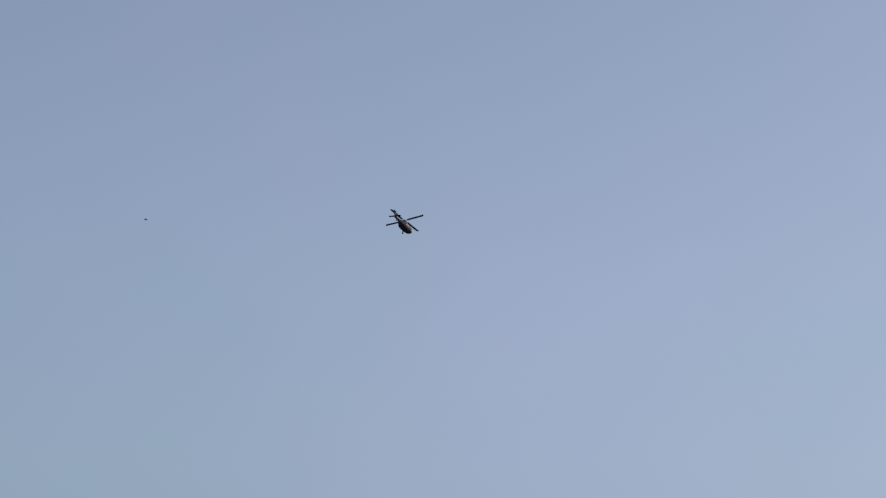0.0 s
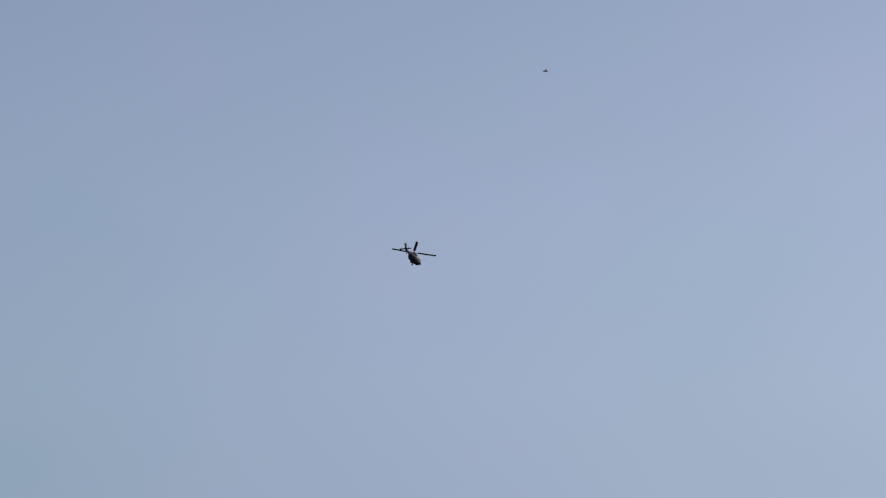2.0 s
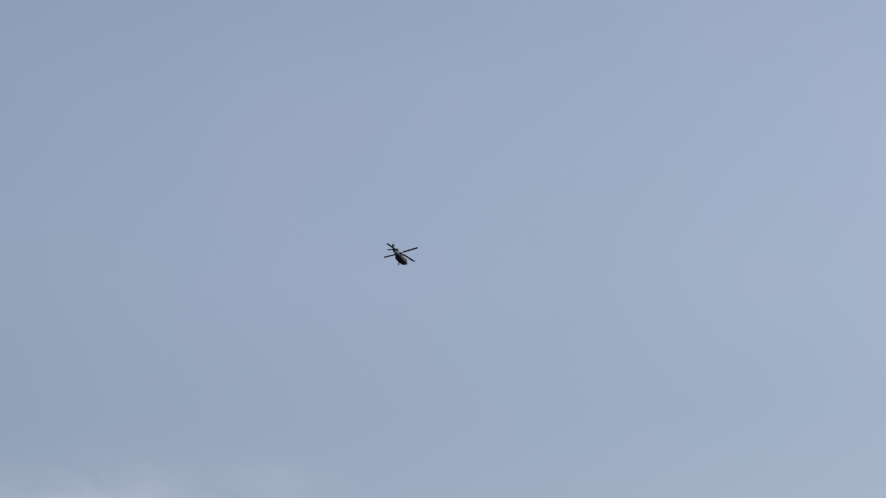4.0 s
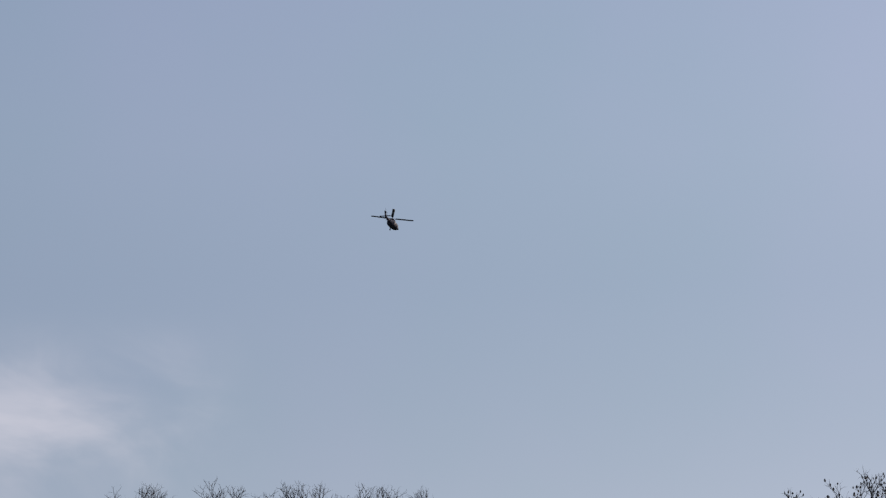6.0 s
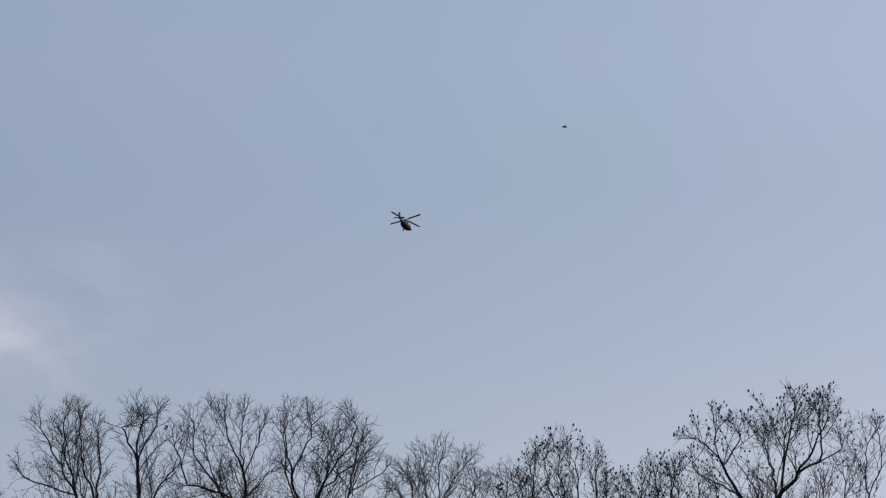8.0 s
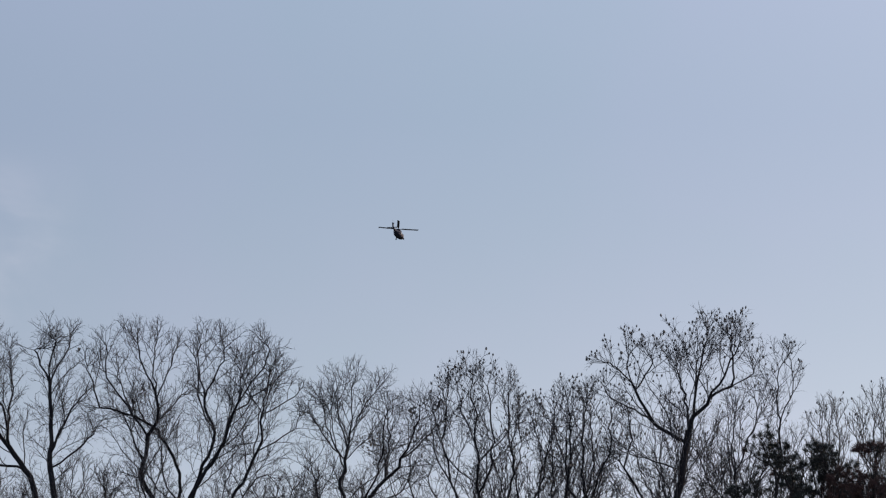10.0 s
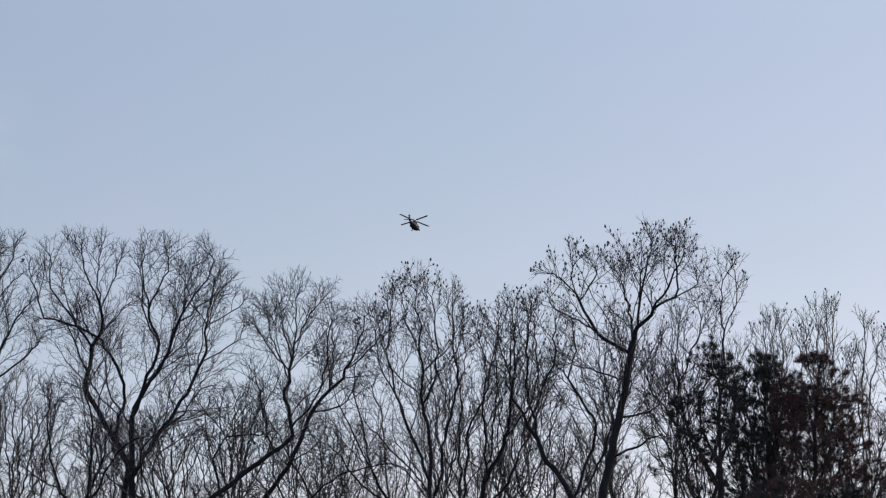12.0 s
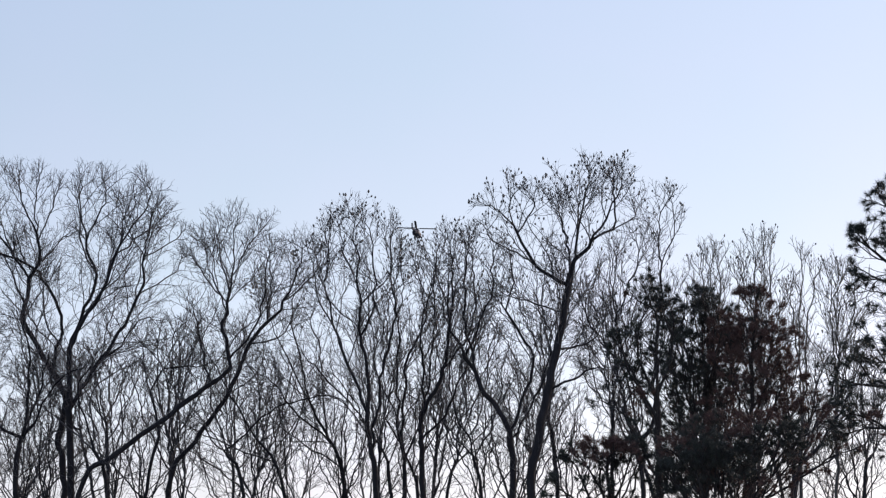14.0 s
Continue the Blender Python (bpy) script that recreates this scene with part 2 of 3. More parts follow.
def grow_tree(seed, base, height, spread, centre, trunk, limbs, low, trunk_r=0.13, dense=1.0, lift=1.0, tip_r=0.0048, leaf_seed=0.0,
              pale=False, label="", name="bare_tree", category="tree", group="bare trees of the wood's edge", clumps=(), longest=3.0,
              finest=3, tuft=0.0, brown=0.0, fuzz=0.0):
    """A tree: a trunk and great limbs along given lines, then branches and twigs that fill its dome, with dry seed heads or needle tufts."""
    rng = random.Random(seed)
    tree = new(name)
    tree.matrix_world = Matrix.Translation(base)
    bark, twig_mat = (BARK_PALE, TWIG_PALE) if pale else (BARK, TWIG)
    if tuft:
        bark = twig_mat = PINE_BARK
    nodes, parents, ways = [], [], []

    def add(p, parent, d):
        nodes.append(p)
        parents.append(parent)
        ways.append(d)
        return len(nodes) - 1

    def add_line(first, pts, wobble):
        prev, made = first, []
        for q in smooth_path(rng, pts, 0.24, wobble):
            d = q - nodes[prev]
            if d.length < 0.02:
                continue
            prev = add(q, prev, d.normalized())
            made.append(prev)
        return made

    zc = low + 0.42 * (height - low)

    def inside(p):
        dz = p.z - zc
        rz = (height - zc) if dz > 0 else (zc - low * 0.6)
        lean = min(1.0, max(0.0, p.z / zc))
        dx, dy = (p.x - centre * lean) / spread, p.y / (spread * 0.85)
        rough = 1.0 + 0.42 * noise.noise((p.x * 0.8 + seed * 3.1, p.y * 0.8, p.z * 0.8))
        return abs(dx) ** 2.2 + abs(dy) ** 2.2 + abs(dz / rz) ** 2.2 < rough

    def roof(p):
        dx = min(0.97, abs(p.x - centre) / spread)
        return zc + (height - zc) * (1 - dx ** 2.8) ** 0.36 + 0.1 + 0.3 * noise.noise((p.x * 1.4, seed * 2.3, p.y * 0.6))

    def room(p, d, most):
        far = 0.0
        while far < most and inside(p + d * (far + 0.3)):
            far += 0.3
        return far

    def shoot(prev, d, length, level, spin):
        """A branch that wanders, rises a little, and bears smaller ones to all sides."""
        step = (0.0, 0.18, 0.15, 0.14)[level]
        n = max(2, round(length / step))
        for i in range(n):
            j = (0.0, 0.16, 0.2, 0.24)[level]
            d = (d + UP * (0.05 * lift) + Vector((rng.gauss(0, j), rng.gauss(0, j), rng.gauss(0, j * 0.8)))).normalized()
            if i > 0 and nodes[prev].z > roof(nodes[prev]):
                break
            prev = add(nodes[prev] + d * (length / n), prev, d)
            left = length * (1 - (i + 1) / n)
            if level < finest and i + 1 > n * 0.18 and i < n - 1 and rng.random() < (0.0, 0.92, 0.85)[level] * dense:
                spin += 2.4 + rng.uniform(-0.5, 0.5)
                q = (bend(rng, d, radians(rng.uniform(30, 64)), spin) + UP * 0.1 * lift).normalized()
                shoot(prev, q, (left + 0.26) * rng.uniform(0.4, 0.8), level + 1, spin)
        if level < finest:
            turn = rng.uniform(0, 6.28)
            for k in range(2):
                q = bend(rng, d, radians(rng.uniform(14, 38)), turn + k * 3.14)
                shoot(prev, q, rng.uniform(0.2, 0.38) * (1.0 if level == 1 else 0.7), level + 1 if level == 2 else 2, turn)

    root = add(Vector((0, 0, -0.25)), -1, UP)
    stem = add_line(root, [Vector((0, 0, -0.25))] + list(trunk), 0.022)
    lines = []
    woody = list(stem)
    for way in limbs:
        start = min(woody, key=lambda i: (nodes[i] - way[0]).length)
        made = add_line(start, [nodes[start]] + list(way[1:]), 0.046)
        woody += made
        lines.append(made)
    lines.append(stem)
    for made in lines:
        spin, gap = rng.uniform(0, 6.28), 0.0
        for k, i in enumerate(made):
            t = k / max(1, len(made) - 1)
            if nodes[i].z < 4.2 or t < 0.04:
                continue
            gap += rng.uniform(0.7, 1.3)
            if gap < (1.05 - 0.5 * t) * (1.0 if nodes[i].z > low else 2.8) / dense:
                continue
            gap = 0.0
            spin += 2.4 + rng.uniform(-0.6, 0.6)
            d = (bend(rng, ways[i], radians(rng.uniform(28, 56)), spin) + UP * 0.1 * lift).normalized()
            far = room(nodes[i], d, longest)
            length = far * rng.uniform(0.6, 1.0) if far > 0.6 else rng.uniform(0.4, 0.9)
            if nodes[i].z < low:
                length = rng.uniform(0.4, 1.5)
            length = min(length, 0.55 + 0.85 * (len(made) - k) * 0.24)
            shoot(i, d, length, 1, spin)
        if made and made is not lines[-1]:
            for k in range(3):
                shoot(made[-1], bend(rng, ways[made[-1]], radians(rng.uniform(8, 36))), rng.uniform(0.3, 0.55), 1, rng.uniform(0, 6))
    total = len(nodes)
    kids = [[] for _ in range(total)]
    for i, p in enumerate(parents):
        if p >= 0:
            kids[p].append(i)
    # boughs thicken with the twigs that they bear, up to the trunk's own girth
    bear = [0] * total
    for i in range(total - 1, -1, -1):
        bear[i] = sum(bear[k] for k in kids[i]) if kids[i] else 1
    gain = math.log(0.7 * trunk_r / tip_r) / math.log(max(2, bear[0])) ** 1.22
    rad = [tip_r * math.exp(gain * math.log(b) ** 1.22) for b in bear]
    starts = [0]
    bv, bf, tv, tf, tips = [], [], [], [], []
    while starts:
        i = starts.pop()
        up = parents[i]
        chain = [i] if up < 0 else [up, i]
        while kids[chain[-1]]:
            ks = sorted(kids[chain[-1]], key=lambda q: -bear[q])
            starts.extend(ks[1:])
            chain.append(ks[0])
        pts = [nodes[k] for k in chain]
        radii = [rad[k] for k in chain]
        radii[-1] *= 0.7
        if up >= 0:
            radii[0] = radii[1]
        else:
            radii[0] *= 1.3
        if up < 0 or (radii[0] > 0.03 and len(chain) > 7):
            v, f = [], []
            tube(v, f, pts, radii, 10 if up < 0 else 7)
            mesh_object("trunk" if up < 0 else "limb", v, f, bark, tree)
        elif radii[0] > 0.016:
            tube(bv, bf, pts, radii, 5)
        else:
            tube(tv, tf, pts, radii, 3)
        tips.append((pts[-1], (pts[-1] - pts[-2]).normalized()))
    # the finest spurs along the twigs
    if fuzz:
        for i in range(total):
            if bear[i] > 14 or nodes[i].z < 5.5:
                continue
            for _ in range(2):
                if rng.random() > fuzz:
                    continue
                d = (bend(rng, ways[i], radians(rng.uniform(30, 75))) + UP * 0.15 * lift).normalized()
                u = d.orthogonal().normalized() * tip_r * 0.8
                w, b = d.cross(u), len(tv)
                p = nodes[i]
                for q in (p + u, p - u * 0.5 + w * 0.87, p - u * 0.5 - w * 0.87, p + d * rng.uniform(0.07, 0.2)):
                    tv.append(tuple(q))
                tf.extend(((b, b + 1, b + 3), (b + 1, b + 2, b + 3), (b + 2, b, b + 3)))
    if bv:
        mesh_object("branchwork", bv, bf, twig_mat, tree)["kind"] = "stuff"
    mesh_object("crown", tv, tf, twig_mat, tree)["kind"] = "stuff"
    if tuft:
        live, dead = ([], []), ([], [])
        for p, d in tips:
            if rng.random() < 0.5:
                continue
            patch = 0.5 + 0.9 * noise.noise((p.x * 0.7 + seed, p.y * 0.7, p.z * 0.7))
            needle_tuft(rng, *(dead if patch < brown else live), p, d, tuft * rng.uniform(0.75, 1.2))
        mesh_object("foliage", *live, NEEDLE, tree, "dark green needle tufts", smooth=False)["kind"] = "stuff"
        if dead[0]:
            mesh_object("dead_foliage", *dead, NEEDLE_BROWN, tree, "rust-brown dead needle tufts", smooth=False)["kind"] = "stuff"
    if leaf_seed:
        v, f = [], []
        for p, d in tips:
            if p.z > height * 0.55 and rng.random() < 0.5 * leaf_seed * (0.1 + 1.3 * max(0, (p.z / height - 0.6) / 0.4)):
                r, h = rng.uniform(0.022, 0.038), rng.uniform(0.06, 0.1)
                d = (d * 0.4 + UP).normalized()
                tube(v, f, [p, p + d * h * 0.4, p + d * h], [r * 0.5, r, r * 0.4], 5)
        if v:
            mesh_object("dry_bloom", v, f, SEED, tree, "dry brown upright seed heads")["kind"] = "stuff"
    # clumps of dry leaves that still hang on a branch
    for x, z, size, count in clumps:
        hold = min(nodes, key=lambda q: (q.x - x) ** 2 + (q.z - z) ** 2 + 0.02 * q.y * q.y)
        v, f = [], []
        for _ in range(count):
            c = hold + Vector((rng.gauss(0, size * 0.5), rng.gauss(0, size * 0.5), rng.gauss(0, size * 0.5)))
            u = Vector((rng.gauss(0, 1), rng.gauss(0, 1), rng.gauss(0, 1))).normalized()
            w = u.orthogonal().normalized()
            fold = u.cross(w) * 0.015
            b = len(v)
            for q in (c - u * 0.07, c + w * 0.035 + fold, c + u * 0.07, c - w * 0.035 + fold):
                v.append(tuple(q))
            f.extend(((b, b + 1, b + 2), (b, b + 2, b + 3)))
        mesh_object("leaf_clump", v, f, SEED, tree, "clump of dry brown leaves", smooth=False)["kind"] = "stuff"
    tagged(tree, label or "leafless deciduous tree with ascending dark limbs and fine twigs", category, group)
    return tree


def at(x, y=441.0):
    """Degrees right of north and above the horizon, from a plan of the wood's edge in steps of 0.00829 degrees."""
    return 0.92 + (x - 784) * 0.00829, 5.80 - (y - 441) * 0.00829


def edge_tree(seed, x, top, half, dist, base, trunk, limbs=(), fan=0, **kw):
    """A tree of the wood's edge: its dome (x, top, half), its foot, its trunk's and its limbs' lines on the plan."""
    rng = random.Random(seed * 7 + 1)
    foot = spot(at(base)[0], dist)
    m = dist * math.tan(radians(0.00829))

    def point(u, v, depth=0.0):
        a, e = at(u, v)
        return Vector(((dist + depth) * math.tan(radians(a)) - foot.x, depth, EYE[2] + (dist + depth) * math.tan(radians(e))))

    spread = half * m
    height = point(x, top).z - 0.05
    line = [point(u, v) for u, v in trunk]
    ways = []
    for way in limbs:
        deep = rng.uniform(-0.55, 0.55) * spread
        n = len(way) // 2 - 1
        ways.append([point(way[2 * k], way[2 * k + 1], deep * k / n) for k in range(n + 1)])
        ways[-1][-1] -= (ways[-1][-1] - ways[-1][-2]).normalized() * 0.55
    crown_x = point(x, top).x
    head = line[-1]
    # a tree without lines of its own fans out from the trunk's head
    for k in range(fan):
        u = (k + 0.5) / fan * 2 - 1 + rng.uniform(-0.2, 0.2)
        end = Vector((crown_x + u * spread * 0.72, rng.uniform(-0.6, 0.6) * spread, 0))
        end.z = head.z + (height - 0.3 - head.z) * (0.95 - 0.38 * u * u) * rng.uniform(0.86, 1.0)
        begin = line[-1].lerp(line[-2], rng.uniform(0, 0.35)) if len(line) > 1 else head
        mid = begin.lerp(end, 0.5) + Vector((rng.uniform(-0.1, 0.16) * u * spread, 0, rng.uniform(-0.05, 0.04) * (end.z - head.z)))
        ways.append([begin, mid, end])
    kw["clumps"] = [(point(u, v).x, point(u, v).z, r, n) for u, v, r, n in kw.get("clumps", ())]
    low = kw.pop("low", head.z)
    kw.setdefault("fuzz", 0.26 if dist < 126 and not kw.get("tuft") else 0.0)
    return grow_tree(seed, foot, height, spread, crown_x, line, ways, low, **kw)


SEEDY = "tall leafless tree with upright dry seed heads on its twigs"
WHIP = "slender pale leafless tree with sparse upright whips"


def build_wood():
    # the near row, tree by tree
    edge_tree(11, -258, 292, 100, 124, -112, ((-118, 760), (-150, 580)), (
        (-150, 580, -226, 465, -262, 400, -300, 318), (-190, 510, -215, 420, -228, 310), (-226, 465, -300, 440, -345, 400),
        (-200, 500, -190, 400, -185, 320), (-160, 560, -240, 545, -340, 500), (-230, 460, -250, 390, -258, 300)), trunk_r=0.15, low=7.6, dense=1.15)
    edge_tree(12, -118, 284, 66, 119, -116, ((-114, 700), (-117, 480), (-122, 380)), (
        (-122, 385, -112, 340, -118, 295), (-121, 400, -145, 350, -152, 310), (-120, 400, -85, 340, -70, 296),
        (-116, 530, -78, 440, -50, 400), (-115, 560, -50, 500, -20, 468)),
        trunk_r=0.15, low=9.0, dense=1.2, clumps=((-68, 351, 0.05, 6),))
    edge_tree(13, 28, 286, 112, 122, 114, ((112, 850), (102, 790), (113, 700)), (
        (113, 700, 50, 592, 42, 545, 62, 470, 62, 400), (62, 400, 60, 350, 66, 298), (61, 420, 40, 350, 20, 310),
        (62, 430, 92, 370, 104, 310), (108, 650, 108, 575, 65, 485, 5, 452, -60, 440), (42, 540, 15, 480, -12, 440),
        (62, 470, 100, 430, 122, 400), (50, 500, 10, 420, -10, 350),
        (5, 452, -22, 390, -30, 306), (-35, 445, -55, 385, -58, 335)), trunk_r=0.15, low=7.8, dense=1.0)
    edge_tree(14, 212, 292, 112, 121, 126, ((124, 850), (121, 720), (120, 620)), (
        (120, 625, 150, 545, 160, 500, 150, 400), (150, 400, 138, 350, 140, 302), (152, 425, 185, 360, 182, 310),
        (118, 625, 152, 560, 188, 508, 208, 440, 228, 330), (208, 440, 255, 360, 254, 310), (190, 500, 150, 450, 120, 330),
        (124, 735, 165, 650, 243, 522, 252, 460, 290, 350), (243, 522, 308, 482, 332, 434), (200, 450, 270, 405, 296, 358),
        (165, 650, 240, 575, 292, 562), (255, 465, 305, 425, 338, 392), (120, 640, 85, 560, 90, 450)), trunk_r=0.165, low=7.8, dense=1.05, clumps=((204, 358, 0.05, 5),))
    edge_tree(29, 40, 470, 90, 114, 28, ((32, 860), (40, 778)), (
        (40, 778, 0, 752, -90, 690), (40, 775, 48, 640, 30, 540), (42, 780, 78, 700, 92, 610), (42, 800, 100, 690, 150, 640),
        (0, 752, -30, 640, -20, 560)), trunk_r=0.13, low=5.5, dense=1.2)
    for seed, x, top, half, foot in ((51, 195, 585, 95, 205), (52, 300, 560, 80, 330), (53, 90, 600, 80, 80), (54, 620, 640, 90, 600), (55, -30, 560, 90, -50)):
        edge_tree(seed, x, top, half, 125, foot, ((foot, 960), (foot * 0.7 + x * 0.3, 880)), fan=7, trunk_r=0.1, low=5.0, dense=0.42, fuzz=0.08, longest=1.6,
                  label="slim leafless tree with thin stems among the larger trunks")
    edge_tree(15, 412, 366, 108, 119, 60, ((140, 880), (205, 808), (320, 722), (408, 655)), (
        (408, 655, 396, 560, 408, 480, 416, 385), (397, 560, 372, 480, 352, 410), (392, 540, 350, 475, 325, 440), (407, 490, 440, 430, 470, 395), (402, 520, 385, 430, 392, 385),
        (410, 640, 445, 590, 465, 500, 480, 420), (320, 722, 290, 650, 240, 590), (370, 690, 350, 600, 325, 520)),
        trunk_r=0.115, low=8.6, dense=1.2, clumps=((442, 507, 0.3, 70),))
    edge_tree(25, 522, 402, 84, 122, 250, ((298, 870), (335, 795), (402, 700), (440, 612)), (
        (440, 612, 500, 540, 520, 470, 528, 412), (470, 580, 478, 500, 475, 440), (500, 540, 545, 490, 566, 430),
        (440, 612, 490, 600, 530, 560)), trunk_r=0.115, low=8.6, dense=1.7, clumps=((566, 440, 0.22, 50), (520, 450, 0.15, 26)))
    edge_tree(30, 500, 470, 90, 125, 640, ((615, 875), (560, 742), (520, 660)), (
        (520, 660, 485, 590, 470, 520), (560, 742, 525, 640, 510, 550, 530, 480), (590, 800, 505, 710, 440, 620), (600, 840, 500, 760, 430, 660),
        (575, 770, 560, 640, 545, 540)), trunk_r=0.1, low=6.2, dense=0.8, fuzz=0.15)
    edge_tree(16, 632, 352, 106, 118, 664, ((662, 870), (657, 790)), (
        (657, 790, 645, 660, 632, 540, 630, 470, 622, 366), (652, 740, 602, 625, 575, 530, 580, 400), (660, 800, 672, 690, 692, 590, 690, 390),
        (640, 600, 660, 540, 658, 378), (632, 510, 605, 440, 598, 374), (600, 620, 560, 530, 552, 440), (692, 590, 712, 520, 700, 430),
        (655, 780, 610, 720, 560, 690), (633, 540, 690, 480, 700, 440)), trunk_r=0.13, low=7.0, leaf_seed=0.24, lift=1.7, dense=0.82, label=SEEDY)
    edge_tree(27, 745, 420, 66, 124, 715, ((716, 870), (708, 790)), (
        (708, 790, 720, 660, 742, 560, 738, 440), (712, 840, 700, 690, 700, 560, 712, 450), (716, 850, 752, 720, 770, 560, 768, 440),
        (742, 560, 765, 500, 752, 430), (705, 740, 670, 650, 665, 560)), trunk_r=0.11, low=6.6, leaf_seed=0.25, lift=1.7, dense=0.72, label=SEEDY)
    edge_tree(17, 805, 392, 72, 121, 748, ((744, 880), (746, 740)), (
        (746, 740, 788, 650, 800, 540, 792, 400), (746, 720, 740, 600, 760, 480), (788, 650, 838, 560, 840, 430), (800, 540, 822, 480, 818, 410),
        (748, 780, 810, 700, 860, 560), (800, 560, 775, 500, 778, 420)), trunk_r=0.13, low=7.2, leaf_seed=0.25, lift=1.6, dense=0.78, label=SEEDY)
    edge_tree(19, 840, 398, 80, 117, 908, ((910, 870), (905, 768)), (
        (905, 768, 850, 672, 800, 585, 765, 500), (845, 665, 822, 560, 835, 412), (825, 630, 860, 540, 875, 415),
        (906, 765, 942, 655, 935, 620, 892, 555, 872, 505), (912, 775, 955, 690, 982, 600, 960, 545), (892, 560, 908, 500, 900, 430),
        (800, 585, 795, 520, 805, 450)), trunk_r=0.15, low=7.4, dense=0.95, leaf_seed=0.2, label=SEEDY)
    edge_tree(56, 955, 405, 120, 131, 985, ((985, 880), (965, 700)), fan=9, trunk_r=0.11, low=7.0, dense=0.46, fuzz=0.1)
    edge_tree(57, 1085, 430, 75, 129, 1085, ((1085, 880), (1085, 720)), fan=7, trunk_r=0.09, low=7.0, dense=0.5, fuzz=0.1)
    edge_tree(18, 1036, 277, 205, 116, 925, ((938, 870), (955, 770), (985, 620), (1002, 530), (1016, 465)), (
        (1016, 465, 1062, 415, 1100, 350, 1108, 300), (1062, 415, 1110, 395, 1145, 360), (998, 508, 935, 462, 905, 385, 898, 322),
        (912, 400, 870, 370, 848, 350), (935, 462, 880, 430, 850, 390), (1003, 500, 1006, 430, 988, 345), (1018, 460, 1036, 390, 1056, 280),
        (1006, 430, 1025, 370, 1030, 325), (922, 420, 940, 370, 942, 328), (1080, 390, 1085, 330, 1078, 300), (1000, 560, 955, 545, 880, 520),
        (985, 625, 1045, 608, 1080, 560), (975, 690, 1050, 655, 1070, 640)), trunk_r=0.19, low=9.3,
        clumps=((1007, 715, 0.06, 10),), leaf_seed=0.36, lift=1.3, dense=0.88, label=SEEDY)
    edge_tree(20, 1140, 322, 92, 119, 1145, ((1138, 870), (1108, 742)), (
        (1108, 742, 1060, 705, 1040, 680, 1020, 640), (1125, 800, 1150, 745, 1112, 660, 1085, 560, 1100, 420), (1112, 660, 1050, 585, 1010, 500),
        (1108, 745, 1085, 640, 1040, 570, 1030, 500), (1150, 745, 1165, 560, 1160, 440, 1172, 335), (1162, 480, 1190, 420, 1192, 335), (1095, 560, 1130, 470, 1132, 400)),
        trunk_r=0.11, low=6.6, leaf_seed=0.12, dense=0.9, lift=1.9, label=WHIP)
    for seed, x, top, half, dist, fan in ((21, 1255, 420, 52, 128, 5), (22, 1345, 400, 60, 127, 6), (28, 1418, 432, 42, 131, 3), (23, 1480, 466, 70, 125, 6)):
        edge_tree(seed, x, top, half, dist, x - 8, ((x - 4, 800), (x, 700)), fan=fan, trunk_r=0.085, low=6.5, leaf_seed=0.12, pale=True,
                  dense=0.7, lift=2.6, tip_r=0.0058, longest=2.0, label=WHIP)
    edge_tree(31, 1470, 560, 70, 122, 1405, ((1405, 880), (1440, 760)), (
        (1440, 760, 1475, 680, 1492, 600), (1420, 820, 1480, 760, 1540, 690), (1405, 870, 1395, 760, 1380, 680)), trunk_r=0.1, low=5.6)
    edge_tree(24, 1640, 440, 110, 124, 1640, ((1638, 760), (1640, 680)), fan=6, trunk_r=0.14)
    edge_tree(26, -440, 395, 110, 126, -430, ((-432, 760), (-436, 640)), fan=7, trunk_r=0.15)
    # slanting stems that cross between the great trunks
    slant = {"trunk_r": 0.09, "low": 4.6, "dense": 0.5, "fuzz": 0.1, "longest": 1.5, "label": "slanting leafless tree with long crossing stems"}
    edge_tree(60, 380, 560, 130, 123, 530, ((500, 875), (440, 760)), (
        (440, 760, 395, 680, 345, 590), (470, 820, 400, 790, 300, 735), (450, 780, 455, 690, 430, 590), (480, 850, 520, 760, 530, 680)), **slant)
    edge_tree(61, 330, 600, 110, 121, 450, ((432, 880), (395, 800)), (
        (395, 800, 340, 720, 300, 640), (395, 800, 470, 735, 560, 702, 630, 708), (400, 815, 370, 700, 372, 620), (410, 840, 460, 760, 480, 680)), **slant)
    edge_tree(62, 310, 560, 100, 120, 245, ((255, 870), (280, 765), (268, 695)), (
        (268, 695, 288, 655, 345, 650, 398, 640), (280, 765, 330, 690, 350, 590), (275, 720, 250, 640, 255, 570)), **slant)
    edge_tree(63, 150, 600, 110, 119, 195, ((190, 880), (160, 785)), (
        (160, 785, 170, 700, 232, 640), (165, 800, 80, 720, 58, 640), (160, 790, 140, 700, 165, 630)), **slant)
    edge_tree(64, 640, 570, 140, 123, 692, ((690, 870), (680, 800)), (
        (680, 800, 600, 700, 515, 605), (685, 820, 640, 740, 560, 640), (690, 840, 720, 730, 800, 630), (680, 800, 690, 700, 720, 600)), **slant)
    edge_tree(65, 820, 570, 110, 124, 862, ((850, 880), (835, 800)), (
        (835, 800, 800, 700, 812, 590), (840, 820, 880, 740, 905, 670), (835, 810, 770, 740, 700, 680)), **slant)
    edge_tree(67, 740, 640, 80, 122, 738, ((736, 890), (731, 835)), (
        (731, 835, 690, 740, 700, 650), (735, 840, 770, 760, 790, 690), (731, 835, 735, 740, 752, 660)), **slant)
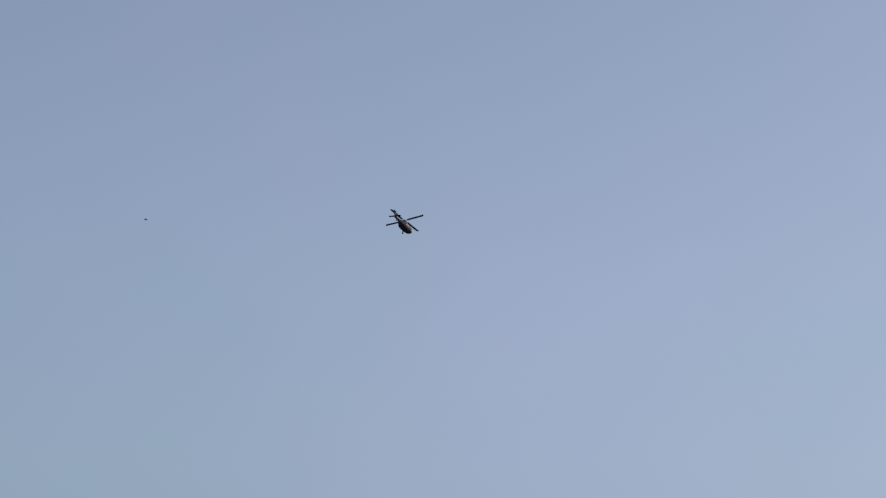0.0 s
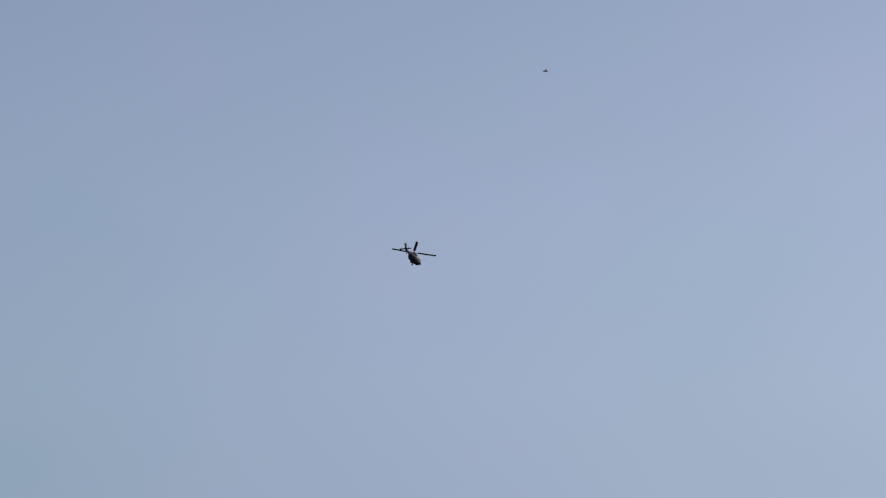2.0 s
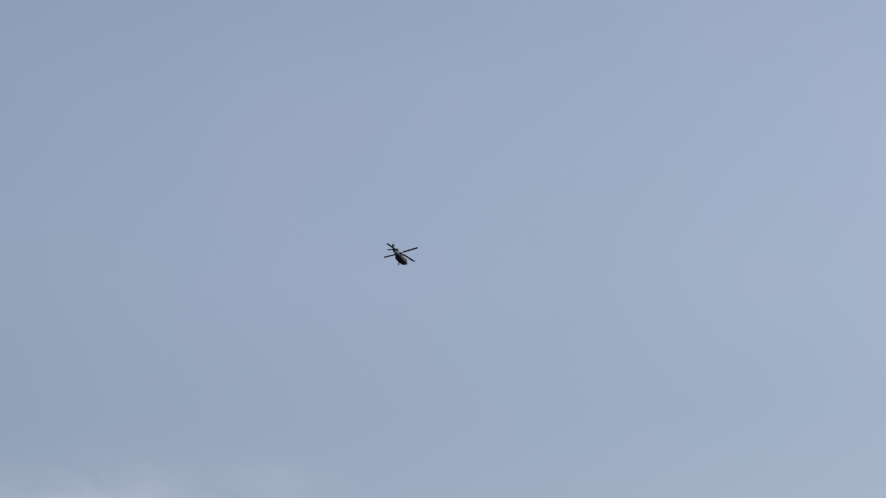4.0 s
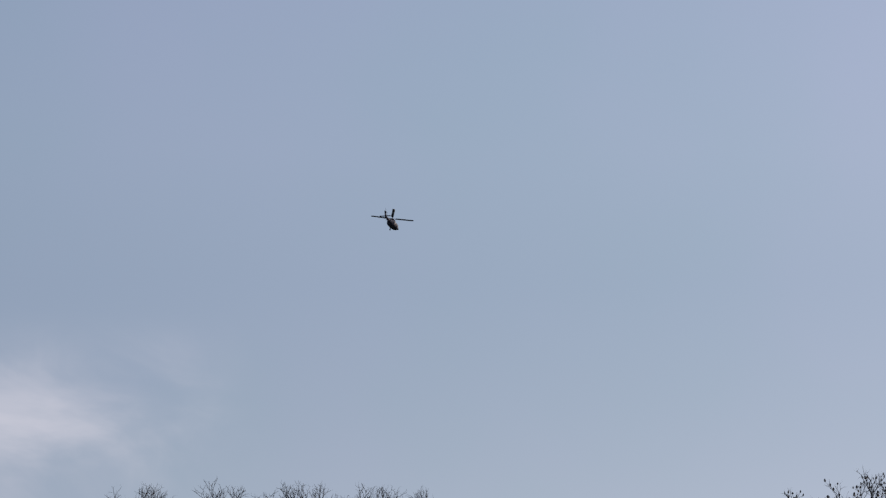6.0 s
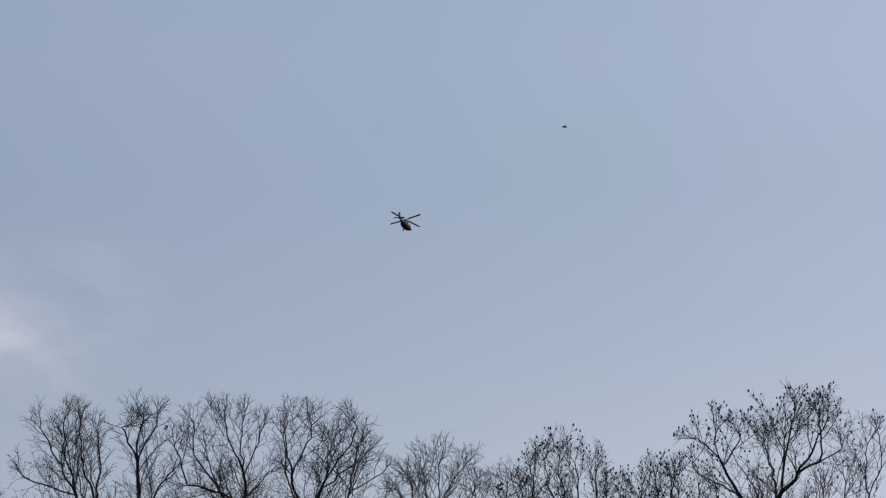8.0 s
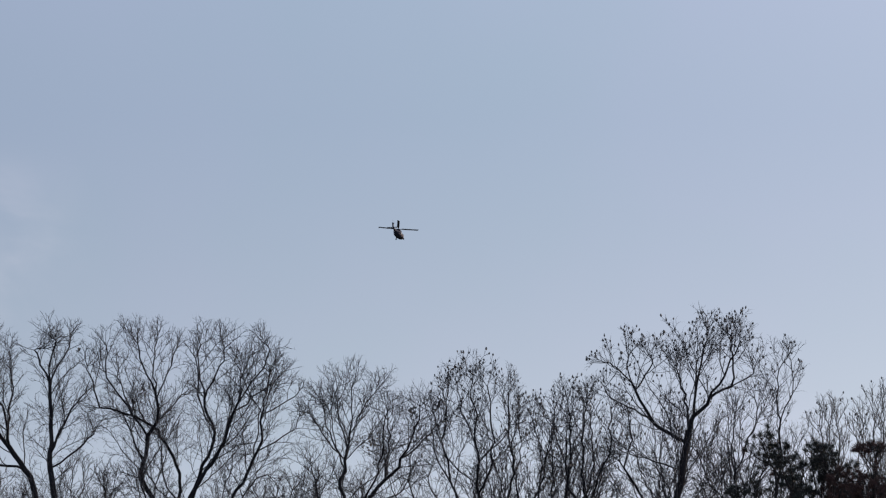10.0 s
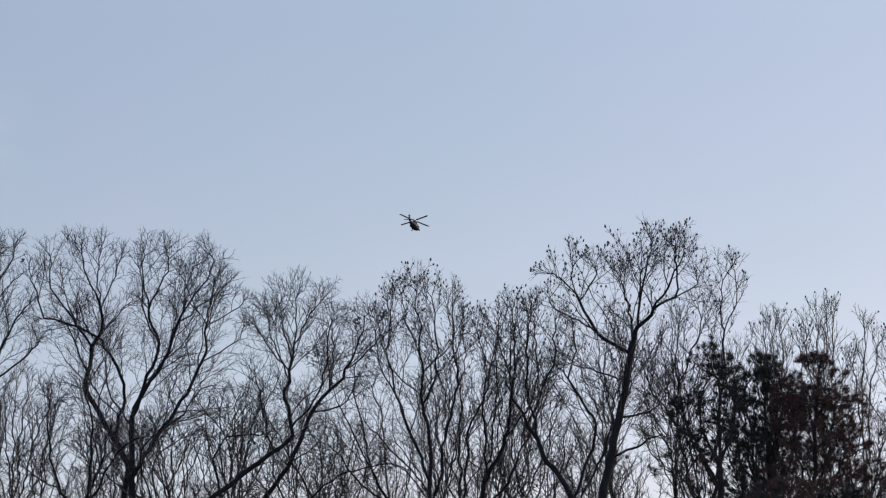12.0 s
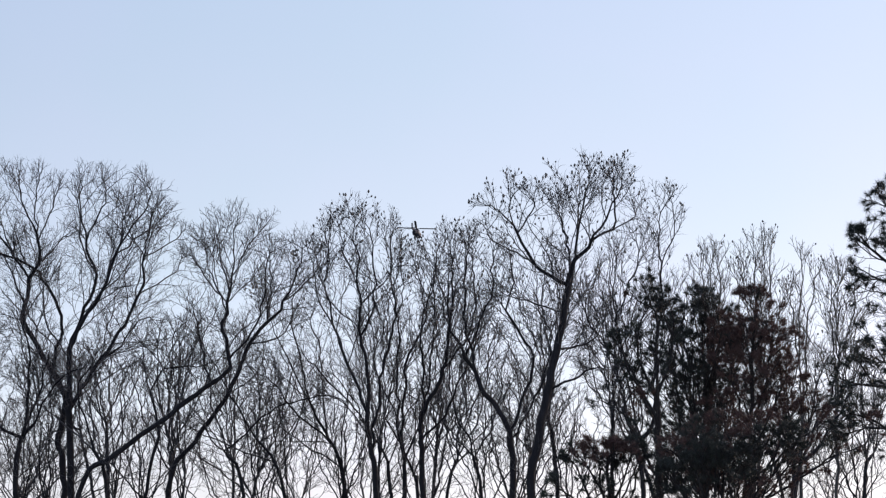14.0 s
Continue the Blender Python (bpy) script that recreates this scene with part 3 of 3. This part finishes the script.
    edge_tree(66, 1490, 600, 110, 119, 1395, ((1400, 880), (1450, 790)), (
        (1450, 790, 1500, 700, 1530, 620), (1420, 850, 1500, 800, 1570, 770), (1450, 790, 1440, 700, 1470, 640)), **slant)
    # a thinner row behind, lower against the sky
    rng = random.Random(5)
    for k in range(20):
        x = -480 + k * 112 + rng.uniform(-45, 45)
        top = rng.uniform(490, 630) if x < 1150 else rng.uniform(560, 680)
        foot = x + rng.uniform(-130, 130)
        edge_tree(100 + k, x, top, rng.uniform(80, 120), rng.uniform(138, 165), foot, ((foot * 0.7 + x * 0.3, 900), (foot * 0.4 + x * 0.6, rng.uniform(740, 820))),
                  fan=rng.choice((6, 7, 8)), dense=0.55, tip_r=0.0072, longest=1.8, trunk_r=rng.uniform(0.08, 0.12),
                  label="leafless tree deep in the wood with thin crossing limbs")
    # young growth between the trunks
    for k in range(24):
        x = -460 + k * 90 + rng.uniform(-60, 60)
        top = rng.uniform(630, 800)
        foot = x + rng.uniform(-80, 80)
        edge_tree(200 + k, x, top, rng.uniform(90, 150), rng.uniform(126, 136), foot, ((foot, 1000), (foot * 0.6 + x * 0.4, rng.uniform(880, 940))),
                  fan=rng.choice((6, 7, 8)), dense=0.5, trunk_r=rng.uniform(0.07, 0.11), tip_r=0.0062, lift=1.0, longest=1.5,
                  name="bare_sapling", label="thin many-stemmed leafless sapling under the taller trees", group="saplings of the wood's edge")


build_wood()


def build_pines():
    def pine(seed, x, top, half, dist, base, trunk, label, limbs=(), fan=0, **kw):
        edge_tree(seed, x, top, half, dist, base, trunk, limbs, fan, name="pine_tree", group="pines of the wood's edge", label=label,
                  **{"finest": 3, "tuft": 0.18, "tip_r": 0.0065, "trunk_r": 0.16, "lift": 1.7, "longest": 1.6, "low": 4.0, **kw})

    pine(41, 1148, 496, 60, 100, 1165, ((1166, 880), (1162, 740), (1158, 600)), "slim dark green pine with tufted open branches", (
        (1166, 860, 1120, 760, 1098, 690), (1162, 760, 1110, 660, 1085, 590), (1162, 740, 1130, 620, 1128, 530), (1160, 700, 1190, 620, 1185, 540),
        (1158, 620, 1160, 560, 1156, 510)), dense=0.6)
    pine(42, 1248, 506, 106, 103, 1240, ((1242, 960), (1240, 880)), "broad dark green pine with a rounded top and rusty patches", fan=12, dense=0.53, brown=0.25)
    pine(43, 1338, 528, 84, 101, 1325, ((1326, 900), (1330, 760), (1333, 620), (1333, 560)), "dark pine thick with rust-brown dead needles", (
        (1328, 820, 1370, 720, 1405, 650), (1330, 760, 1362, 660, 1378, 580), (1330, 780, 1300, 680, 1290, 600), (1326, 860, 1290, 800, 1270, 720),
        (1328, 840, 1400, 780, 1440, 720), (1333, 640, 1355, 590, 1358, 560), (1333, 620, 1318, 580, 1316, 550), (1333, 610, 1332, 560, 1332, 524), (1326, 890, 1420, 840, 1480, 790), (1326, 880, 1370, 800, 1390, 730),
        (1326, 890, 1240, 850, 1190, 800)), dense=0.82, brown=0.9)
    pine(44, 1078, 788, 108, 98, 1080, ((1080, 1000), (1078, 930)), "low dark green pine below the bare trees", fan=11, dense=0.6, low=2.0)
    pine(46, 1290, 738, 165, 97, 1270, ((1272, 1010), (1272, 950)), "low spreading dark pine with rusty needles under taller pines", fan=12, dense=0.47, brown=0.5, low=2.2)
    pine(47, 1265, 800, 105, 95, 1262, ((1264, 1040), (1264, 990)), "low bushy dark green pine before the taller pines", fan=11, dense=0.6, brown=0.3, low=1.8)
    pine(45, 1695, 300, 215, 88, 1700, ((1702, 720), (1700, 500), (1696, 330)), "tall dark pine with tiered tufts and open gaps", (
        (1700, 520, 1600, 480, 1502, 425), (1700, 500, 1620, 430, 1556, 350), (1700, 560, 1600, 530, 1515, 485), (1700, 700, 1600, 690, 1480, 690),
        (1700, 770, 1590, 760, 1478, 760), (1700, 740, 1610, 660, 1520, 640), (1700, 850, 1600, 800, 1500, 720), (1700, 520, 1790, 470, 1880, 440), (1700, 640, 1790, 600, 1890, 590),
        (1700, 460, 1760, 390, 1800, 340), (1700, 450, 1650, 380, 1640, 320)), dense=0.8, lift=1.0, trunk_r=0.25, longest=0.9)


build_pines()


# ---- far mast and poles ----
def build_mast():
    dist = 250.0
    el = radians(10.78)
    top = EYE[2] + dist * math.tan(el)
    mast = new("antenna_mast")
    mast.matrix_world = Matrix.Translation(spot(-13.39, dist))
    bm = bmesh.new()
    z1 = top - 0.72
    legs = [Vector((math.cos(a), math.sin(a), 0)) for a in (0.5, 2.6, 4.7)]
    for g in legs:
        cyl(bm, g * 0.75 + Vector((0, 0, -0.2)), g * 0.16 + Vector((0, 0, z1)), 0.05, 0.035, 8)
    n = 44
    for i in range(n):
        za, zb = z1 * i / n, z1 * (i + 1) / n
        ra, rb = 0.75 + (0.16 - 0.75) * i / n, 0.75 + (0.16 - 0.75) * (i + 1) / n
        for k in range(3):
            p, q = legs[k] * ra, legs[(k + 1) % 3] * rb
            cyl(bm, p + Vector((0, 0, za)), q + Vector((0, 0, zb)), 0.02, 0.02, 5)
    part("lattice", bm, GALV, mast, "grey galvanised steel lattice")
    bm = bmesh.new()
    cyl(bm, (0, 0, z1 - 0.1), (0, 0, top), 0.06, 0.045, 8)
    part("lightning_rod", bm, GALV, mast)
    for z, r in ((z1 + 0.02, 0.22), (z1 - 0.95, 0.33)):
        bm = bmesh.new()
        cyl(bm, (0, 0, z - 0.1), (0, 0, z + 0.08), r, r * 0.8, 16)
        part("collar", bm, DARK_METAL, mast, "dark collar of antennas")
    bm = bmesh.new()
    cyl(bm, (-0.6, 0, z1 - 1.5), (-0.6, 0, z1 - 0.9), 0.07, 0.07, 8)
    cyl(bm, (-0.6, 0, z1 - 1.2), (0, 0, z1 - 1.2), 0.03, 0.03, 6)
    part("side_antenna", bm, DARK_METAL, mast)
    tagged(mast, "tall slim grey steel antenna mast with dark collars", "antenna mast")


def build_pole():
    pole = new("flagpole")
    dist, top = 110.0, EYE[2] + 110.0 * math.tan(radians(9.675))
    bm = bmesh.new()
    cyl(bm, (0, 0, -0.2), (0, 0, top - 0.06), 0.11, 0.03, 14)
    part("pole", bm, GALV, pole, "slim tapered grey pole")
    bm = bmesh.new()
    bmesh.ops.create_uvsphere(bm, u_segments=16, v_segments=10, radius=0.062, matrix=Matrix.Translation((0, 0, top)))
    cyl(bm, (0, 0, top - 0.09), (0, 0, top - 0.03), 0.035, 0.025, 10)
    part("finial", bm, DARK_METAL, pole, "dark ball finial")
    tagged(pole, "slender grey flagpole with a dark ball finial", "flagpole", "flagpoles")
    pole.matrix_world = Matrix.Translation(spot(-11.845, dist))
    copy_thing(pole, Matrix.Translation(spot(-11.66, dist, -0.14)))


build_mast()
build_pole()


# ---- helicopter ----
HUB_Z = 3.55


def build_helicopter():
    heli = new("helicopter")
    tagged(heli, "dark grey twin-engined utility helicopter with four-bladed rotor in flight", "helicopter")
    tilt = Matrix.Translation((0, 0, 0)) @ Matrix.Rotation(radians(8.5), 4, "X") @ Matrix.Translation((0, 0, -HUB_Z))

    def put(name, bm, mat, parent=None, label=""):
        bmesh.ops.transform(bm, matrix=tilt, verts=bm.verts)
        return part(name, bm, mat, parent or heli, label)

    def ring(y, hw, z0, z1, n=24, e=2.8):
        out = []
        for k in range(n):
            a = 2 * math.pi * k / n
            c, s = math.cos(a), math.sin(a)
            out.append((hw * math.copysign(abs(c) ** (2 / e), c), y, (z0 + z1) / 2 + (z1 - z0) / 2 * math.copysign(abs(s) ** (2 / e), s)))
        return out

    bm = bmesh.new()
    loft(bm, [ring(y, w, a, b) for y, w, a, b in (
        (5.2, 0.2, 0.72, 1.05), (5.05, 0.6, 0.55, 1.25), (4.7, 0.95, 0.42, 1.5), (4.2, 1.18, 0.36, 1.85), (3.6, 1.3, 0.32, 2.25),
        (3.0, 1.46, 0.25, 2.46), (2.0, 1.54, 0.22, 2.5), (0.5, 1.54, 0.2, 2.5), (-1.2, 1.54, 0.22, 2.5), (-2.2, 1.4, 0.35, 2.48),
        (-3.0, 1.02, 0.7, 2.42), (-3.8, 0.72, 1.05, 2.34), (-4.4, 0.55, 1.2, 2.28))])
    body = put("fuselage", bm, HULL_PAINT)
    bm = bmesh.new()
    loft(bm, [ring(y, w, a, b, 16, 2.3) for y, w, a, b in ((-4.2, 0.57, 1.18, 2.3), (-5.5, 0.48, 1.28, 2.22), (-7.0, 0.4, 1.4, 2.16), (-8.3, 0.3, 1.5, 2.14))])
    put("tail_boom", bm, HULL_PAINT)
    bm = bmesh.new()
    loft(bm, [[(x * w, y0 + c * l, z) for c, x in ((0.5, 0.0), (0.25, 1.0), (-0.2, 0.8), (-0.5, 0.0), (-0.2, -0.8), (0.25, -1.0))]
              for z, y0, l, w in ((1.5, -8.0, 1.7, 0.3), (2.3, -8.45, 1.45, 0.29), (3.0, -8.85, 1.35, 0.28), (3.75, -9.2, 1.3, 0.26))])
    put("tail_fin", bm, HULL_PAINT)
    bm = bmesh.new()
    loft(bm, [[(x, -8.75 + c, 1.9 + z) for c, z in ((0.65, 0.0), (0.25, 0.09), (-0.55, 0.0), (0.25, -0.09))] for x in (-2.19, -1.2, 0.0, 1.2, 2.19)])
    put("stabilator", bm, HULL_PAINT)
    # engines, transmission cowl and exhausts
    bm = bmesh.new()
    loft(bm, [ring(y, w, a, b, 16) for y, w, a, b in ((2.3, 0.25, 2.35, 2.55), (1.6, 0.6, 2.3, 2.95), (0.2, 0.72, 2.3, 3.05), (-1.6, 0.6, 2.3, 2.95), (-3.6, 0.3, 2.2, 2.5))])
    put("transmission_cowl", bm, HULL_PAINT)
    for s in (-1, 1):
        bm = bmesh.new()
        loft(bm, [[(s * 0.86 + p[0], p[1], p[2]) for p in ring(y, w, a, b, 14, 2.4)] for y, w, a, b in
                  ((1.0, 0.2, 2.42, 2.85), (0.6, 0.34, 2.32, 2.98), (-1.4, 0.36, 2.3, 3.0), (-2.3, 0.28, 2.34, 2.9))])
        nac = put("engine_nacelle", bm, HULL_PAINT)
        bm = bmesh.new()
        cyl(bm, (s * 0.88, -2.15, 2.62), (s * 1.02, -2.75, 2.66), 0.24, 0.2, 14)
        put("exhaust", bm, DARK_METAL, nac, "sooty exhaust nozzle")
        # cockpit and cabin glazing
        for y0, y1, z0, z1, name in ((4.15, 3.15, 1.3, 2.05, "cockpit_side_window"), (0.6, -0.35, 1.35, 2.0, "cabin_window"), (-0.5, -1.45, 1.35, 2.0, "cabin_window")):
            bm = bmesh.new()
            x1 = 1.24 if y0 > 3 else 1.52
            box(bm, s * x1, (y0 + y1) / 2, (z0 + z1) / 2, 0.08, abs(y1 - y0), z1 - z0, 0.03)
            put(name, bm, GLAZING, body)
        # main landing gear
        bm = bmesh.new()
        cyl(bm, (s * 1.25, 2.35, 0.8), (s * 1.55, 2.75, 0.2), 0.12, 0.1)
        cyl(bm, (s * 1.3, 1.7, 0.6), (s * 1.53, 2.75, 0.18), 0.1, 0.08)
        gear = put("main_gear_strut", bm, HULL_PAINT)
        bm = bmesh.new()
        cyl(bm, (s * 1.42, 2.75, 0.14), (s * 1.76, 2.75, 0.14), 0.36, 0.36, 20)
        bmesh.ops.bevel(bm, geom=[e for e in bm.edges if len(e.link_faces) == 2 and any(len(f.verts) > 8 for f in e.link_faces)], offset=0.06, segments=2, affect="EDGES")
        put("wheel", bm, RUBBER, gear, "black rubber wheel")
    for s in (-1, 1):
        bm = bmesh.new()
        box(bm, s * 0.52, 4.12, 1.86, 0.9, 0.1, 0.72, 0.03, Matrix.Rotation(radians(-52), 3, "X").to_4x4())
        put("windscreen", bm, GLAZING, body)
    bm = bmesh.new()
    cyl(bm, (0, -6.9, 1.5), (0, -7.35, 0.75), 0.07, 0.05)
    tg = put("tail_gear_strut", bm, HULL_PAINT)
    bm = bmesh.new()
    cyl(bm, (-0.08, -7.4, 0.7), (0.08, -7.4, 0.7), 0.2, 0.2, 16)
    put("wheel", bm, RUBBER, tg, "small black tail wheel")
    bm = bmesh.new()
    cyl(bm, (0, 0, 2.9), (0, 0.03, 3.5), 0.2, 0.14, 14)
    put("rotor_mast", bm, STEEL)

    # main rotor: hub and four swept-tip blades, turning about its own z
    bm = bmesh.new()
    cyl(bm, (0, 0, -0.18), (0, 0, 0.14), 0.42, 0.34, 16)
    for k in range(4):
        a = k * math.pi / 2
        cyl(bm, (0.2 * math.cos(a), 0.2 * math.sin(a), 0), (1.3 * math.cos(a), 1.3 * math.sin(a), 0.03), 0.15, 0.1, 8)
    rotor = part("main_rotor", bm, STEEL, heli, "four-bladed main rotor hub")
    for k in range(4):
        bm = bmesh.new()
        rings = []
        for r, c, sweep, up in ((1.2, 0.45, 0, 0.03), (1.6, 0.95, 0, 0.04), (4.5, 0.95, 0, 0.1), (7.5, 0.95, 0, 0.18), (7.85, 0.9, -0.1, 0.19), (8.18, 0.7, -0.3, 0.19)):
            rings.append([(r, sweep + q * c, up + z) for q, z in ((0.34, -0.01), (0.15, 0.14), (-0.2, 0.13), (-0.7, 0.01), (-0.2, -0.14), (0.15, -0.15))])
        loft(bm, rings)
        bmesh.ops.rotate(bm, matrix=Matrix.Rotation(k * math.pi / 2, 3, "Z"), verts=bm.verts)
        part("blade", bm, BLADE_PAINT, rotor, "long narrow grey rotor blade")

    # tail rotor on the right of the fin, canted, turning about its own x
    bm = bmesh.new()
    cyl(bm, (-0.2, 0, 0), (0.12, 0, 0), 0.14, 0.1, 12)
    tail = part("tail_rotor", bm, STEEL, heli, "tail rotor hub")
    for k in range(4):
        bm = bmesh.new()
        loft(bm, [[(0.05 + z, q * c, r) for q, z in ((0.4, 0), (0.1, 0.02), (-0.6, 0), (0.1, -0.02))] for r, c in ((0.1, 0.16), (0.4, 0.25), (1.5, 0.25), (1.67, 0.16))])
        bmesh.ops.rotate(bm, matrix=Matrix.Rotation(k * math.pi / 2, 3, "X"), verts=bm.verts)
        part("blade", bm, BLADE_PAINT, tail, "short tail rotor blade")
    return heli, rotor, tail, tilt @ Matrix.Translation((0.45, -9.05, 3.4)) @ Matrix.Rotation(radians(-20), 4, "Y")


helicopter, main_rotor, tail_rotor, tail_place = build_helicopter()


# ---- insects in the air near the camera ----
def build_insect(size):
    """A small fly: a body of three swellings and two raised wings, its head towards +y."""
    fly = new("flying_insect")
    tagged(fly, "small dark flying insect in mid air", "insect", "insects in the air")
    bm = bmesh.new()
    rings = []
    for y, r in ((0.5, 0.03), (0.44, 0.1), (0.34, 0.11), (0.28, 0.07), (0.2, 0.14), (0.05, 0.16), (-0.06, 0.09), (-0.2, 0.15), (-0.4, 0.11), (-0.52, 0.02)):
        rings.append([(r * size * math.cos(k * 0.7854), y * size, r * size * math.sin(k * 0.7854)) for k in range(8)])
    loft(bm, rings)
    part("body", bm, SHELL, fly)
    for s in (-1, 1):
        bm = bmesh.new()
        flat = [(0.06, 0.1), (0.35, 0.18), (0.62, 0.08), (0.66, -0.08), (0.45, -0.2), (0.12, -0.08)]
        loft(bm, [[(s * x * size, y * size, (0.1 + x * 0.12) * size + dz) for x, y in flat] for dz in (-0.008 * size, 0.008 * size)])
        part("wing", bm, SHELL, fly, "thin dark wing")
    return fly


FLIGHTS = [
    (5.5, 0.0050, [(0.0, -12.90, 15.545), (0.2, -11.52, 16.447), (0.4, -9.96, 17.07), (0.5, -9.39, 17.63), (0.8, -7.3, 19.2)]),
    (3.2, 0.0068, [(0.3, -15.46, 15.0), (0.4, -11.14, 15.0), (0.5, -6.80, 14.93), (0.7, 1.76, 14.6)]),
    (6.0, 0.0078, [(1.8, -7.49, 18.0), (2.0, -5.10, 16.63), (2.4, -0.33, 15.76), (2.6, 2.06, 15.25)]),
    (6.0, 0.0070, [(2.2, -8.02, 17.85), (2.4, -6.51, 16.46), (2.7, -3.42, 13.65), (3.0, -0.78, 11.20), (3.2, 1.03, 9.44)]),
]
LATE_FLIGHTS = [
    (6.0, 0.0085, [(7.3, -8.57, 8.63), (7.5, -5.99, 8.91), (7.7, -3.45, 9.33), (8.0, -0.29, 11.03), (8.2, 1.61, 10.69)]),
    (7.0, 0.0095, [(7.3, -5.79, 6.42), (7.5, -5.38, 7.15), (7.7, -4.92, 7.93), (8.0, 6.0, 10.0)]),
    (4.0, 0.0090, [(10.1, -8.35, 8.31), (10.3, -4.67, 8.22), (10.4, -2.9, 7.0), (10.5, -1.6, 4.6)]),
    (6.0, 0.0055, [(11.3, 0.785, 10.337), (11.4, 3.669, 9.805), (11.5, 5.13, 8.388)]),
    (6.0, 0.0048, [(12.9, -2.164, 7.607), (13.0, -1.098, 7.976), (13.1, -0.057, 8.543)]),
]
insects = [build_insect(size) for _, size, _ in FLIGHTS + LATE_FLIGHTS]


def flight_rows(dist, path):
    """Rows of an insect's flight; before and after, it comes from one side and drops away low on the other."""
    def place(az, el):
        c = math.cos(radians(el))
        return Vector((dist * math.sin(radians(az)) * c, dist * math.cos(radians(az)) * c, EYE[2] + dist * math.sin(radians(el))))

    pts = [(t, place(a, e)) for t, a, e in path]
    (t0, p0), (t1, p1) = pts[0], pts[1]
    (t2, p2), (t3, p3) = pts[-2], pts[-1]
    lead, trail = (p1 - p0) / (t1 - t0), (p3 - p2) / (t3 - t2)
    far0, far1 = place(path[0][1] - 32, path[0][2] - 14), place(path[-1][1] + 32, -9.0)
    if t0 > 1.5:
        pts = [(0.0, far0 - Vector((0.3, 0, 0))), (t0 - 1.4, far0), (t0 - 0.2, p0 - lead * 0.2)] + pts
    elif t0 > 0.01:
        pts = [(0.0, p0 - lead * t0)] + pts
    pts.append((t3 + 0.2, p3 + trail * 0.2))
    if t3 < 12.5:
        pts += [(t3 + 1.4, far1), (14.0, far1 + Vector((0.3, 0, 0)))]
    else:
        pts.append((14.0, p3 + trail * (14.0 - t3)))
    rows = []
    for i, (t, p) in enumerate(pts):
        d = pts[min(i + 1, len(pts) - 1)][1] - pts[max(i - 1, 0)][1]
        rows.append((t, Matrix.Translation(p) @ pose(0, 0, 0, 0, 0, math.degrees(math.atan2(-d.x, d.y)))))
    return rows


HEADING = 13.0
DISC = Vector((0.0692, 0.2751, 1.0)).normalized()


def heli_pose(t):
    p = Vector((-206.133 + 18.328 * t - 0.179 * t * t, 1308.584 + 27.694 * t - 0.172 * t * t, 1.6 + 369.222 - 13.87 * t + 0.013 * t * t))
    ahead = DISC.cross(Vector((1, 0, 0))).normalized()
    ahead = Matrix.Rotation(-radians(HEADING), 3, DISC) @ ahead
    right = ahead.cross(DISC)
    m = Matrix((right, ahead, DISC)).transposed().to_4x4()
    return Matrix.Translation(p) @ m


def motions():
    for fly, (dist, _, path) in zip(insects, FLIGHTS + LATE_FLIGHTS):
        walk(fly, flight_rows(dist, path))
    walk(helicopter, [(t * 0.5, heli_pose(t * 0.5)) for t in range(29)])
    turn, phase = 258.472 * 6.0, math.degrees(1.12609) + HEADING
    walk(main_rotor, [(k / 30, pose(0, 0, 0, 0, 0, phase + turn * k / 30)) for k in range(421)])
    walk(tail_rotor, [(k / 30, tail_place @ pose(0, 0, 0, 58.0 * k)) for k in range(421)])


motions()
